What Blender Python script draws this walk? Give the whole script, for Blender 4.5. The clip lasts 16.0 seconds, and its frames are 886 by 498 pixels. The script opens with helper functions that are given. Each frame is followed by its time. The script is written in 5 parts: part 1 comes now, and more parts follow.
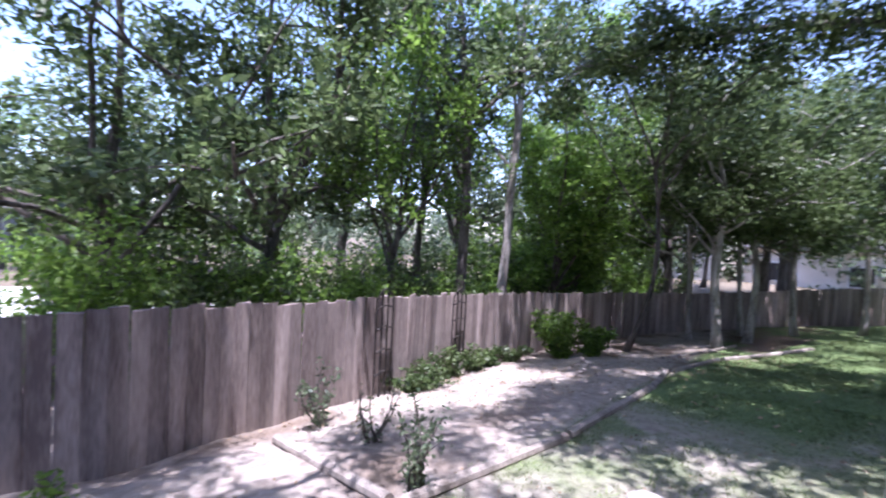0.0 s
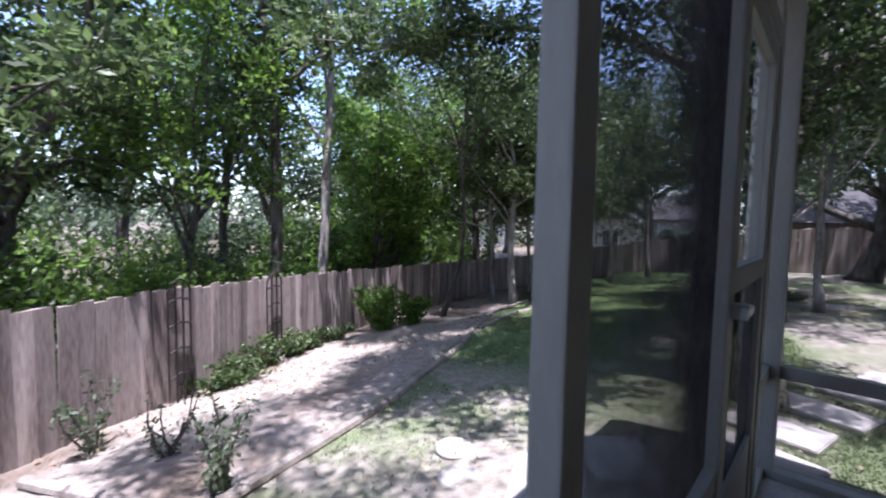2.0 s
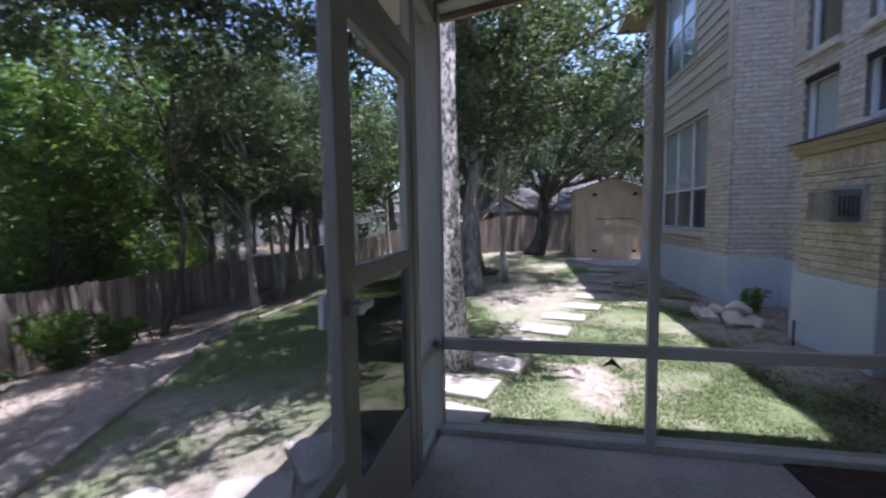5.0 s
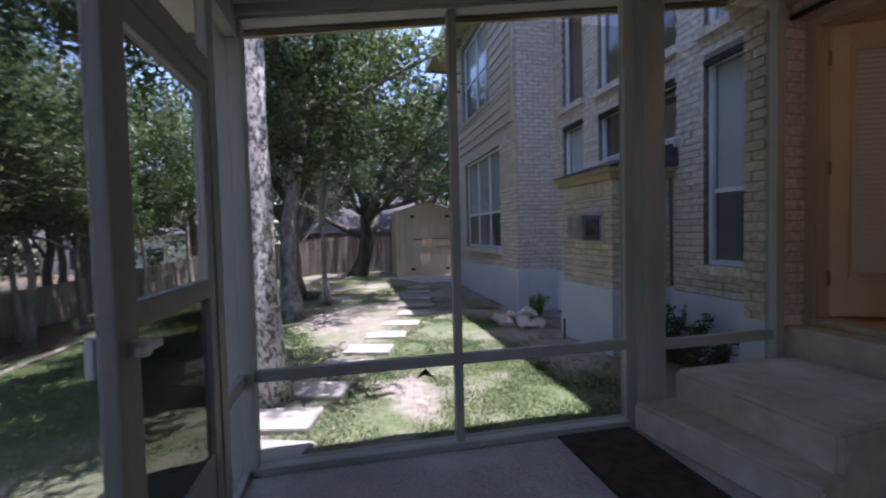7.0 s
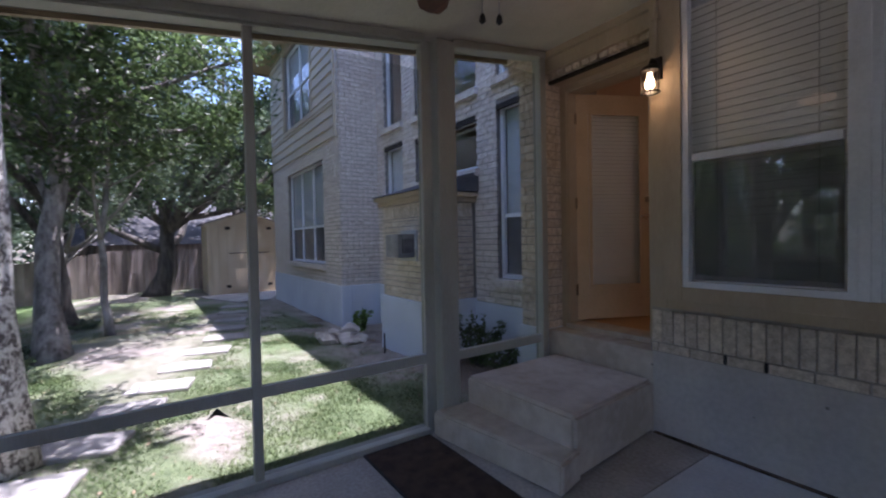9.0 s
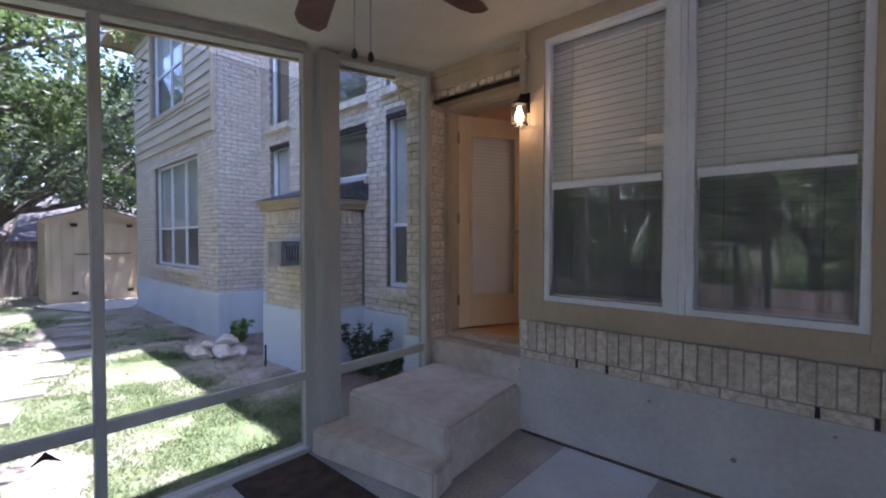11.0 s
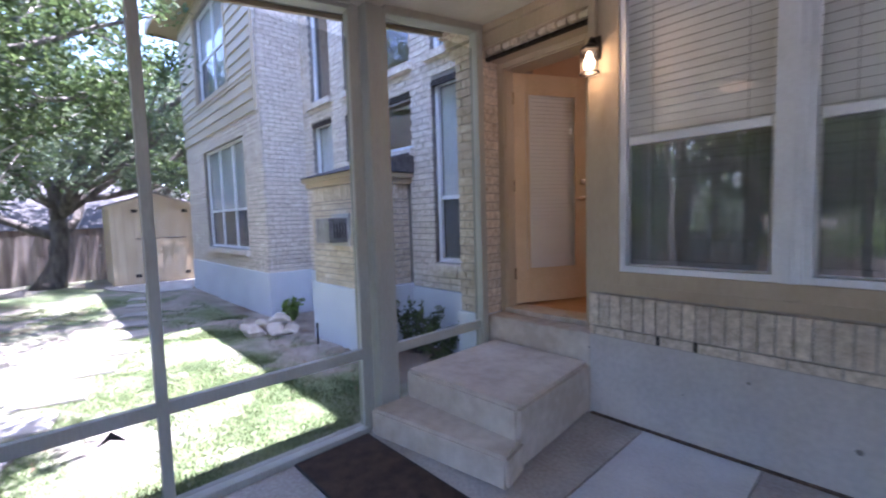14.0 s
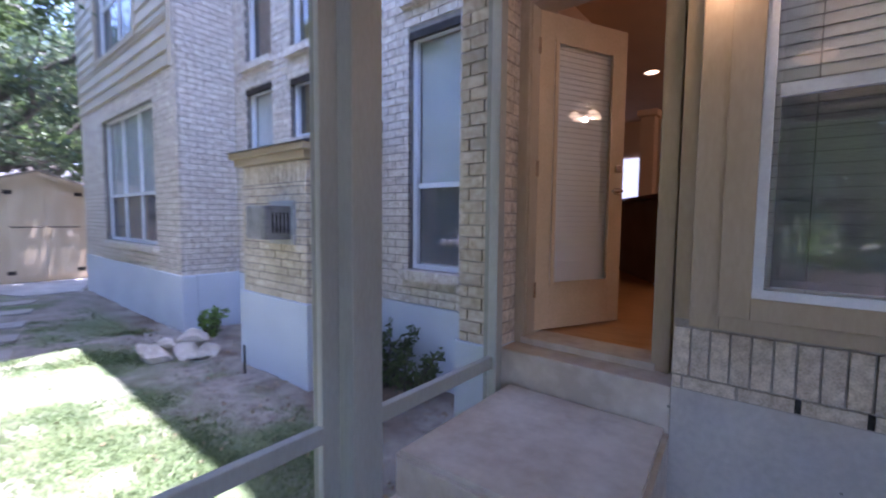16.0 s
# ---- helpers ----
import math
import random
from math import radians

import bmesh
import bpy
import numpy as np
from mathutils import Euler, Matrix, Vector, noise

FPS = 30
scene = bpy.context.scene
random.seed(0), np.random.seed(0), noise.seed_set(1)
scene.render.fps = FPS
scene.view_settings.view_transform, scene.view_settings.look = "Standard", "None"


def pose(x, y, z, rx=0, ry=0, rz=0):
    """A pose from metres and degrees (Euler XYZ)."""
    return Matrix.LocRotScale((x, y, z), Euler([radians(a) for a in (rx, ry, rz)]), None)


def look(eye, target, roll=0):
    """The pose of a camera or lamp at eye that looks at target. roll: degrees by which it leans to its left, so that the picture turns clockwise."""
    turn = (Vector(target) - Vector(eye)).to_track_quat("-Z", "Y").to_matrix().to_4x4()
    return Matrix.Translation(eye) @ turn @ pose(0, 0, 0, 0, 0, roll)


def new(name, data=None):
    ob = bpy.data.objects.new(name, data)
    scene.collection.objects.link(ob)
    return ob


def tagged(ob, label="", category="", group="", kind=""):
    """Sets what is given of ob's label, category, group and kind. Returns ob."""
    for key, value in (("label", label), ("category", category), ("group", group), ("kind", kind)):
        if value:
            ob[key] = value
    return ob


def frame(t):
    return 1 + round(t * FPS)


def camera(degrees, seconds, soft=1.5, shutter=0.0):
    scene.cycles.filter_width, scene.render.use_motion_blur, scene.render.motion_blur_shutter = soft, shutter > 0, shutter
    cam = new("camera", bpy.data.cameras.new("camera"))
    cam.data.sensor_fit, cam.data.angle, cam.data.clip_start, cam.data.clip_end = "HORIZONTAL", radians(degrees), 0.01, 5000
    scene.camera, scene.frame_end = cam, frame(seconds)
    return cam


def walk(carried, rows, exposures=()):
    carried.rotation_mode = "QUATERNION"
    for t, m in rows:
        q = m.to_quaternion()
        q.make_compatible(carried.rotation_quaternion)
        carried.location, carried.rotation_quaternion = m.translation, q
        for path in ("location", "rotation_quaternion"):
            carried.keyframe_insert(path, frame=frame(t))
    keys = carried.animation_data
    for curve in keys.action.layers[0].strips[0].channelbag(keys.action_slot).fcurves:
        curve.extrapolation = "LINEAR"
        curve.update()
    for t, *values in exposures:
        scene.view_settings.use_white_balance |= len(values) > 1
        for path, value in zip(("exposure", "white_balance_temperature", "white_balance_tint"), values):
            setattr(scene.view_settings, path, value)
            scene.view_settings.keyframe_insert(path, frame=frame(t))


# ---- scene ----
cam = camera(92.3, 16.0, soft=2.0, shutter=0.5)
PATH = [
    (0, (1.218, -0.849, 1.252), (2.03, 0.978, 1.193), 3.0),
    (0.5, (1.228, -0.844, 1.232), (2.273, 0.86, 1.188), 3.0),
    (1, (1.255, -0.847, 1.231), (2.478, 0.731, 1.112), 3.1),
    (1.5, (1.288, -0.878, 1.234), (2.631, 0.599, 1.102), 2.4),
    (2, (1.352, -0.913, 1.245), (2.813, 0.447, 1.109), 1.0),
    (2.5, (1.419, -0.956, 1.26), (2.947, 0.33, 1.16), 0.3),
    (3, (1.484, -1.004, 1.265), (3.074, 0.203, 1.14), 0.5),
    (3.5, (1.535, -1.066, 1.269), (3.24, -0.028, 1.142), -0.3),
    (4, (1.583, -1.119, 1.269), (3.403, -0.305, 1.117), -0.6),
    (4.5, (1.611, -1.187, 1.271), (3.51, -0.583, 1.105), -0.7),
    (7, (1.549, -1.268, 1.284), (3.503, -1.685, 1.207), -1.4),
    (7.5, (1.52, -1.301, 1.299), (3.43, -1.892, 1.233), -1.0),
    (8, (1.492, -1.342, 1.318), (3.327, -2.138, 1.301), -1.1),
    (8.5, (1.455, -1.377, 1.347), (3.195, -2.364, 1.344), -0.9),
    (9, (1.428, -1.408, 1.37), (3.082, -2.533, 1.326), -1.1),
    (9.5, (1.4, -1.423, 1.402), (2.975, -2.655, 1.378), -1.2),
    (10, (1.371, -1.435, 1.424), (2.858, -2.773, 1.394), -0.7),
    (12.5, (1.294, -1.446, 1.518), (2.532, -3.017, 1.477), 0.1),
    (13, (1.308, -1.439, 1.507), (2.556, -3.001, 1.474), 0.1),
    (13.5, (1.391, -1.429, 1.454), (2.721, -2.922, 1.414), -0.1),
    (14, (1.583, -1.519, 1.412), (3.046, -2.874, 1.266), -1.7),
    (14.5, (1.793, -1.603, 1.38), (3.395, -2.797, 1.296), -0.4),
    (15, (2.08, -1.715, 1.36), (3.682, -2.908, 1.262), 0.6),
    (15.5, (2.351, -1.873, 1.35), (3.808, -3.239, 1.252), -0.3),
    (16, (2.656, -2.068, 1.348), (3.916, -3.615, 1.206), 0.5),
]
EXPOSURES = [(0, 1.95, 5600, 32), (1, 1.9, 5600, 30), (2, 1.8, 5650, 27), (4.5, 2.05, 5750, 26), (7, 1.85, 5800, 29), (8.5, 2.1, 5650, 29), (10.2, 2.5, 5600, 30), (12.3, 3.65, 5650, 30), (13.5, 3.65, 5550, 31), (14.5, 3.55, 5450, 33), (16, 3.5, 5400, 35)]
walk(cam, [(t, look(eye, target, roll)) for t, eye, target, roll in PATH], EXPOSURES)

# ---- world and sun ----
world = bpy.data.worlds.new("sky")
world.use_nodes = True
scene.world = world
sky = world.node_tree.nodes.new("ShaderNodeTexSky")
sky.sky_type, sky.sun_disc = "NISHITA", False
sky.sun_elevation, sky.sun_rotation = radians(77), radians(205)
background = world.node_tree.nodes["Background"]
background.inputs["Strength"].default_value = 0.14
world.node_tree.links.new(sky.outputs["Color"], background.inputs["Color"])
sun = new("sun", bpy.data.lights.new("sun", "SUN"))
sun.data.energy, sun.data.angle, sun.data.color = 4.4, radians(0.6), (1.0, 0.97, 0.92)
sun.matrix_world = look((-1.9, -4.1, 20), (0, 0, 0))


# ---- materials ----
def surf(name, dark, light, scale=6.0, rough=0.8, bump=0.2, grain=60.0, stretch=(1, 1, 1), metal=0.0, vary=0.0, by="", through_light=0.0, spec=0.4):
    """A surface with two scales of variation; vary: how much each piece differs; by: 'object' or 'island'."""
    m = bpy.data.materials.new(name)
    m.use_nodes = True
    n, l = m.node_tree.nodes, m.node_tree.links
    p = n["Principled BSDF"]
    geo = n.new("ShaderNodeNewGeometry")
    mp = n.new("ShaderNodeMapping")
    mp.inputs["Scale"].default_value = stretch
    l.new(geo.outputs["Position"], mp.inputs["Vector"])
    big, fine = n.new("ShaderNodeTexNoise"), n.new("ShaderNodeTexNoise")
    for tex, s, d in ((big, scale, 5), (fine, grain, 3)):
        tex.inputs["Scale"].default_value, tex.inputs["Detail"].default_value = s, d
        l.new(mp.outputs["Vector"], tex.inputs["Vector"])
    mix = n.new("ShaderNodeMath")
    mix.operation = "MULTIPLY_ADD"
    mix.inputs[1].default_value = 0.4
    l.new(fine.outputs["Fac"], mix.inputs[0])
    half = n.new("ShaderNodeMath")
    half.operation = "MULTIPLY"
    half.inputs[1].default_value = 0.6
    l.new(big.outputs["Fac"], half.inputs[0])
    l.new(half.outputs[0], mix.inputs[2])
    ramp = n.new("ShaderNodeValToRGB")
    ramp.color_ramp.elements[0].position, ramp.color_ramp.elements[1].position = 0.38, 0.62
    ramp.color_ramp.elements[0].color, ramp.color_ramp.elements[1].color = (*dark, 1), (*light, 1)
    l.new(mix.outputs[0], ramp.inputs["Fac"])
    out = ramp.outputs["Color"]
    if vary:
        hsv = n.new("ShaderNodeHueSaturation")
        scaled = n.new("ShaderNodeMapRange")
        scaled.inputs["To Min"].default_value, scaled.inputs["To Max"].default_value = 1 - vary, 1 + vary
        if by == "object":
            l.new(n.new("ShaderNodeObjectInfo").outputs["Random"], scaled.inputs["Value"])
        else:
            l.new(geo.outputs["Random Per Island"], scaled.inputs["Value"])
        l.new(scaled.outputs["Result"], hsv.inputs["Value"])
        l.new(out, hsv.inputs["Color"])
        out = hsv.outputs["Color"]
    l.new(out, p.inputs["Base Color"])
    p.inputs["Roughness"].default_value, p.inputs["Metallic"].default_value = rough, metal
    p.inputs["Specular IOR Level"].default_value = spec
    if bump:
        b = n.new("ShaderNodeBump")
        b.inputs["Strength"].default_value, b.inputs["Distance"].default_value = bump, 0.01
        l.new(mix.outputs[0], b.inputs["Height"])
        l.new(b.outputs["Normal"], p.inputs["Normal"])
    if through_light:
        tr = n.new("ShaderNodeBsdfTranslucent")
        l.new(out, tr.inputs["Color"])
        ms = n.new("ShaderNodeMixShader")
        ms.inputs["Fac"].default_value = through_light
        l.new(p.outputs["BSDF"], ms.inputs[1])
        l.new(tr.outputs["BSDF"], ms.inputs[2])
        l.new(ms.outputs["Shader"], n["Material Output"].inputs["Surface"])
    return m


def see_through(name, colour, density):
    """Woven cloth that lets part of the light pass."""
    m = bpy.data.materials.new(name)
    m.use_nodes = True
    n, l = m.node_tree.nodes, m.node_tree.links
    mix, tr, df = n.new("ShaderNodeMixShader"), n.new("ShaderNodeBsdfTransparent"), n.new("ShaderNodeBsdfDiffuse")
    df.inputs["Color"].default_value = (*colour, 1)
    mix.inputs["Fac"].default_value = density
    l.new(tr.outputs[0], mix.inputs[1])
    l.new(df.outputs[0], mix.inputs[2])
    l.new(mix.outputs[0], n["Material Output"].inputs["Surface"])
    return m


def pane_glass(name, tint=(0.96, 0.97, 0.97)):
    m = bpy.data.materials.new(name)
    m.use_nodes = True
    n, l = m.node_tree.nodes, m.node_tree.links
    mix, tr, gl, fr = n.new("ShaderNodeMixShader"), n.new("ShaderNodeBsdfTransparent"), n.new("ShaderNodeBsdfGlossy"), n.new("ShaderNodeLayerWeight")
    steep, share = n.new("ShaderNodeMath"), n.new("ShaderNodeMath")
    steep.operation, share.operation = "POWER", "MULTIPLY_ADD"
    steep.inputs[1].default_value, share.inputs[1].default_value, share.inputs[2].default_value = 4.0, 0.7, 0.13
    tr.inputs["Color"].default_value = (*tint, 1)
    gl.inputs["Roughness"].default_value = 0.02
    fr.inputs["Blend"].default_value = 0.5
    l.new(fr.outputs["Facing"], steep.inputs[0])
    l.new(steep.outputs[0], share.inputs[0])
    l.new(share.outputs[0], mix.inputs[0])
    l.new(tr.outputs[0], mix.inputs[1])
    l.new(gl.outputs[0], mix.inputs[2])
    l.new(mix.outputs[0], n["Material Output"].inputs["Surface"])
    return m


def glowing(name, colour, strength):
    m = bpy.data.materials.new(name)
    m.use_nodes = True
    p = m.node_tree.nodes["Principled BSDF"]
    p.inputs["Base Color"].default_value = (0.9, 0.85, 0.75, 1)
    p.inputs["Emission Color"].default_value = (*colour, 1)
    p.inputs["Emission Strength"].default_value = strength
    return m


FRAME = surf("frame_paint", (0.325, 0.325, 0.28), (0.385, 0.385, 0.335), 5, 0.55, 0.12, 90, (1, 1, 0.25))
TAN = surf("tan_paint", (0.40, 0.318, 0.212), (0.458, 0.37, 0.252), 4, 0.6, 0.12, 70, (1, 1, 0.3))
CEILING = surf("ceiling_paint", (0.50, 0.47, 0.40), (0.58, 0.55, 0.47), 3, 0.7, 0.08, 50)
WHITE = surf("white_vinyl", (0.66, 0.68, 0.70), (0.76, 0.78, 0.80), 5, 0.4, 0.04, 60)
CONCRETE = surf("concrete", (0.32, 0.29, 0.26), (0.50, 0.465, 0.42), 2.2, 0.85, 0.3, 45)
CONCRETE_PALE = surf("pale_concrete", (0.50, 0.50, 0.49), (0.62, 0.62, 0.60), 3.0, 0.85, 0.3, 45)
STEP = surf("worn_step_concrete", (0.46, 0.385, 0.30), (0.63, 0.56, 0.465), 2.4, 0.85, 0.06, 12)
FOUNDATION = surf("grey_masonry_paint", (0.46, 0.425, 0.385), (0.58, 0.54, 0.49), 2.6, 0.75, 0.25, 30)
SKIRT = surf("blue_grey_masonry_paint", (0.54, 0.58, 0.64), (0.65, 0.69, 0.74), 2.0, 0.8, 0.25, 30)
BRICK = surf("buff_brick", (0.46, 0.40, 0.335), (0.76, 0.69, 0.605), 20, 0.9, 0.5, 90, vary=0.09, by="island")
BRICK_ONE = surf("buff_brick_single", (0.44, 0.36, 0.265), (0.73, 0.635, 0.505), 24, 0.9, 0.6, 110, vary=0.13, by="object")
MORTAR = surf("mortar", (0.19, 0.175, 0.155), (0.28, 0.26, 0.235), 10, 0.95, 0.3, 80)
MORTAR_PALE = surf("pale_mortar", (0.30, 0.265, 0.22), (0.40, 0.36, 0.31), 10, 0.95, 0.3, 80)
SIDING = surf("siding_paint", (0.46, 0.39, 0.28), (0.55, 0.47, 0.35), 4, 0.65, 0.1, 60, (0.3, 1, 1))
SHINGLE = surf("asphalt_shingle", (0.05, 0.05, 0.05), (0.13, 0.12, 0.12), 12, 0.95, 0.5, 120)
SHED = surf("shed_paint", (0.55, 0.44, 0.30), (0.68, 0.56, 0.40), 5, 0.7, 0.15, 60, (1, 1, 0.3))
FENCE = surf("weathered_fence", (0.13, 0.10, 0.088), (0.36, 0.30, 0.265), 7, 0.9, 0.5, 90, (1, 1, 0.10), vary=0.3, by="object")
TIMBER = surf("landscape_timber", (0.15, 0.125, 0.10), (0.34, 0.30, 0.255), 5, 0.9, 0.4, 70)
BARK = surf("oak_bark", (0.13, 0.115, 0.10), (0.72, 0.68, 0.61), 24, 0.95, 1.0, 60, (1, 1, 0.6))
for stop, at in zip(BARK.node_tree.nodes["Color Ramp"].color_ramp.elements, (0.43, 0.54)):
    stop.position = at
BARK_DARK = surf("dark_bark", (0.035, 0.03, 0.025), (0.16, 0.14, 0.12), 8, 0.95, 0.8, 40, (1, 1, 0.3))
BARK_MID = surf("grey_oak_bark", (0.08, 0.07, 0.06), (0.34, 0.31, 0.28), 9, 0.95, 0.9, 40, (1, 1, 0.35))
BARK_PALE = surf("pale_bark", (0.16, 0.14, 0.12), (0.46, 0.43, 0.39), 7, 0.95, 0.7, 40, (1, 1, 0.3))
LEAF = surf("oak_leaf", (0.04, 0.072, 0.022), (0.14, 0.192, 0.07), 1.6, 0.42, 0, 8, vary=0.5, by="island", through_light=0.5)
# bright green leaves; beyond the fence the colour also stands for sunlight
LEAF_BRIGHT_SUNLIT = surf("bright_and_sunlit_leaf", (0.08, 0.16, 0.022), (0.20, 0.32, 0.06), 1.6, 0.42, 0, 8, vary=0.45, by="island", through_light=0.52)
LEAF_GREY = surf("cedar_leaf", (0.045, 0.075, 0.04), (0.15, 0.195, 0.105), 1.6, 0.5, 0, 8, vary=0.45, by="island", through_light=0.45)
GRASS = surf("grass_blade", (0.07, 0.115, 0.035), (0.185, 0.23, 0.095), 1.5, 0.7, 0, 20, vary=0.5, by="island", through_light=0.3)
STONE = surf("limestone", (0.36, 0.31, 0.245), (0.60, 0.54, 0.45), 6, 0.9, 0.6, 40)
PAVER = surf("paver_concrete", (0.24, 0.225, 0.20), (0.40, 0.375, 0.34), 4, 0.9, 0.4, 60)
RUST = surf("dark_steel", (0.02, 0.018, 0.016), (0.06, 0.05, 0.045), 20, 0.6, 0.2, 80, metal=0.6)
STEEL = surf("galvanised_steel", (0.22, 0.22, 0.22), (0.40, 0.40, 0.40), 8, 0.45, 0.1, 60, metal=0.7)
VENT = surf("weathered_vent_metal", (0.34, 0.34, 0.33), (0.52, 0.52, 0.50), 8, 0.5, 0.1, 60, metal=0.2)
NICKEL = surf("satin_nickel", (0.5, 0.48, 0.44), (0.65, 0.62, 0.58), 8, 0.25, 0, 60, metal=1.0)
COIR = surf("brown_mat", (0.035, 0.022, 0.016), (0.09, 0.055, 0.038), 12, 0.98, 1.0, 160)
MULCH = surf("mulch", (0.05, 0.035, 0.025), (0.16, 0.11, 0.08), 14, 0.95, 1.0, 60)
FAN_WOOD = surf("fan_blade_wood", (0.07, 0.022, 0.012), (0.15, 0.05, 0.028), 5, 0.4, 0.05, 60, (1, 6, 1))
DOOR_PAINT = surf("door_paint", (0.56, 0.42, 0.25), (0.64, 0.49, 0.31), 4, 0.5, 0.06, 60)
FLOORING = surf("honey_wood_floor", (0.42, 0.22, 0.08), (0.55, 0.31, 0.13), 4, 0.35, 0.05, 60, (1, 6, 1))
ROOM = surf("room_paint", (0.60, 0.44, 0.30), (0.66, 0.49, 0.34), 2, 0.8, 0.03, 40)
DARK_PANEL = surf("bar_panel", (0.20, 0.15, 0.13), (0.27, 0.21, 0.18), 3, 0.6, 0.05, 50)
BLIND = surf("blind_slat", (0.80, 0.80, 0.75), (0.86, 0.86, 0.81), 3, 0.5, 0.02, 40)
SHADE_CLOTH = surf("window_shade", (0.46, 0.50, 0.52), (0.56, 0.60, 0.62), 3, 0.8, 0.03, 40)
BLACK = surf("black_rubber", (0.012, 0.012, 0.012), (0.03, 0.03, 0.03), 10, 0.7, 0.1, 50)
BLUE = surf("blue_cap", (0.05, 0.09, 0.22), (0.09, 0.14, 0.30), 10, 0.5, 0.05, 50)
SCREEN = see_through("insect_screen", (0.05, 0.05, 0.05), 0.16)
WIRE = surf("screen_wire", (0.02, 0.02, 0.02), (0.05, 0.05, 0.05), 9, 0.7, 0, 40)
SCREEN_DENSE = see_through("pet_screen", (0.025, 0.025, 0.025), 0.62)
SCREEN_WINDOW = see_through("window_screen", (0.05, 0.052, 0.055), 0.56)
GLASS = pane_glass("window_glass")
LAMP_GLOW = glowing("lamp_bulb", (1.0, 0.70, 0.36), 1.6)
# colour that stands for the shadow gaps between blind slats
GAP_SHADOW = surf("slat_gap_shadow", (0.30, 0.29, 0.26), (0.38, 0.365, 0.33), 6, 0.9, 0, 40)
ADDED_BOWL_GLOW = glowing("added_bowl_glass", (1.0, 0.60, 0.28), 0.11)
ROOM_GLOW = glowing("room_lamp_glass", (1.0, 0.70, 0.38), 0.55)
DRIVE = surf("sunlit_driveway", (0.55, 0.53, 0.50), (0.68, 0.66, 0.62), 0.6, 0.9, 0.2, 30)
NEIGHBOUR = surf("neighbour_stucco", (0.55, 0.52, 0.47), (0.66, 0.62, 0.57), 0.8, 0.9, 0.2, 20)
GARAGE = surf("grey_garage_paint", (0.16, 0.17, 0.19), (0.24, 0.25, 0.27), 0.8, 0.8, 0.1, 20)


# ---- building helpers ----
def part(name, bm, material, parent=None, label=""):
    me = bpy.data.meshes.new(name)
    if isinstance(bm, bmesh.types.BMesh):
        bm.to_mesh(me)
        bm.free()
    else:
        me.from_pydata(bm[0], [], bm[1])
    me.update()
    me.materials.append(material)
    ob = new(name, me)
    ob.parent = parent
    if label:
        ob["label"] = label
    return ob


def thing(name, label, category, at=(0, 0, 0), group="", kind=""):
    ob = new(name)
    ob.location = at
    ob.empty_display_size = 0.1
    return tagged(ob, label, category, group, kind)


def box(*boxes, bevel=0.0):
    """A bmesh of boxes (x0, x1, y0, y1, z0, z1), edges rounded by bevel."""
    bm = bmesh.new()
    for x0, x1, y0, y1, z0, z1 in boxes:
        x0, x1, y0, y1, z0, z1 = min(x0, x1), max(x0, x1), min(y0, y1), max(y0, y1), min(z0, z1), max(z0, z1)
        v = [bm.verts.new(c) for c in ((x0, y0, z0), (x1, y0, z0), (x1, y1, z0), (x0, y1, z0), (x0, y0, z1), (x1, y0, z1), (x1, y1, z1), (x0, y1, z1))]
        for f in ((3, 2, 1, 0), (4, 5, 6, 7), (0, 1, 5, 4), (1, 2, 6, 5), (2, 3, 7, 6), (3, 0, 4, 7)):
            bm.faces.new([v[i] for i in f])
    if bevel:
        bmesh.ops.bevel(bm, geom=bm.edges[:], offset=bevel, segments=2, affect="EDGES", profile=0.7)
    return bm


def prism(outline, lift, bevel=0.0):
    """A solid between a closed outline of 3D points and the same outline moved by lift."""
    bm = bmesh.new()
    low = [bm.verts.new(c) for c in outline]
    high = [bm.verts.new(Vector(c) + Vector(lift)) for c in outline]
    bm.faces.new(low)
    bm.faces.new(high[::-1])
    for i in range(len(low)):
        j = (i + 1) % len(low)
        bm.faces.new((low[j], low[i], high[i], high[j]))
    bmesh.ops.recalc_face_normals(bm, faces=bm.faces[:])
    if bevel:
        bmesh.ops.bevel(bm, geom=bm.edges[:], offset=bevel, segments=2, affect="EDGES")
    return bm


def tube_data(points, radii, sides=8, wobble=0.0, seed=0):
    """Verts and faces of a tapered tube along points."""
    rng = np.random.default_rng(seed)
    pts = [Vector(p) for p in points]
    verts, faces = [], []
    for i, p in enumerate(pts):
        along = (pts[min(i + 1, len(pts) - 1)] - pts[max(i - 1, 0)]).normalized()
        side = along.cross(Vector((0.31, 0.95, 0.05))).normalized()
        up = along.cross(side)
        for k in range(sides):
            a = 2 * math.pi * k / sides
            r = radii[i] * (1 + wobble * (rng.random() - 0.5))
            verts.append(p + side * (r * math.cos(a)) + up * (r * math.sin(a)))
    for i in range(len(pts) - 1):
        for k in range(sides):
            a, b = i * sides + k, i * sides + (k + 1) % sides
            faces.append((a, b, b + sides, a + sides))
    faces.append(tuple(range(sides))[::-1])
    faces.append(tuple(range((len(pts) - 1) * sides, len(pts) * sides)))
    return verts, faces


def joined(pieces):
    verts, faces = [], []
    for v, f in pieces:
        k = len(verts)
        verts += list(v)
        faces += [tuple(i + k for i in q) for q in f]
    return [tuple(v) for v in verts], faces


def tube(points, radius, sides=8):
    radii = radius if isinstance(radius, (list, tuple)) else [radius] * len(points)
    v, f = tube_data(points, radii, sides)
    return [tuple(p) for p in v], f


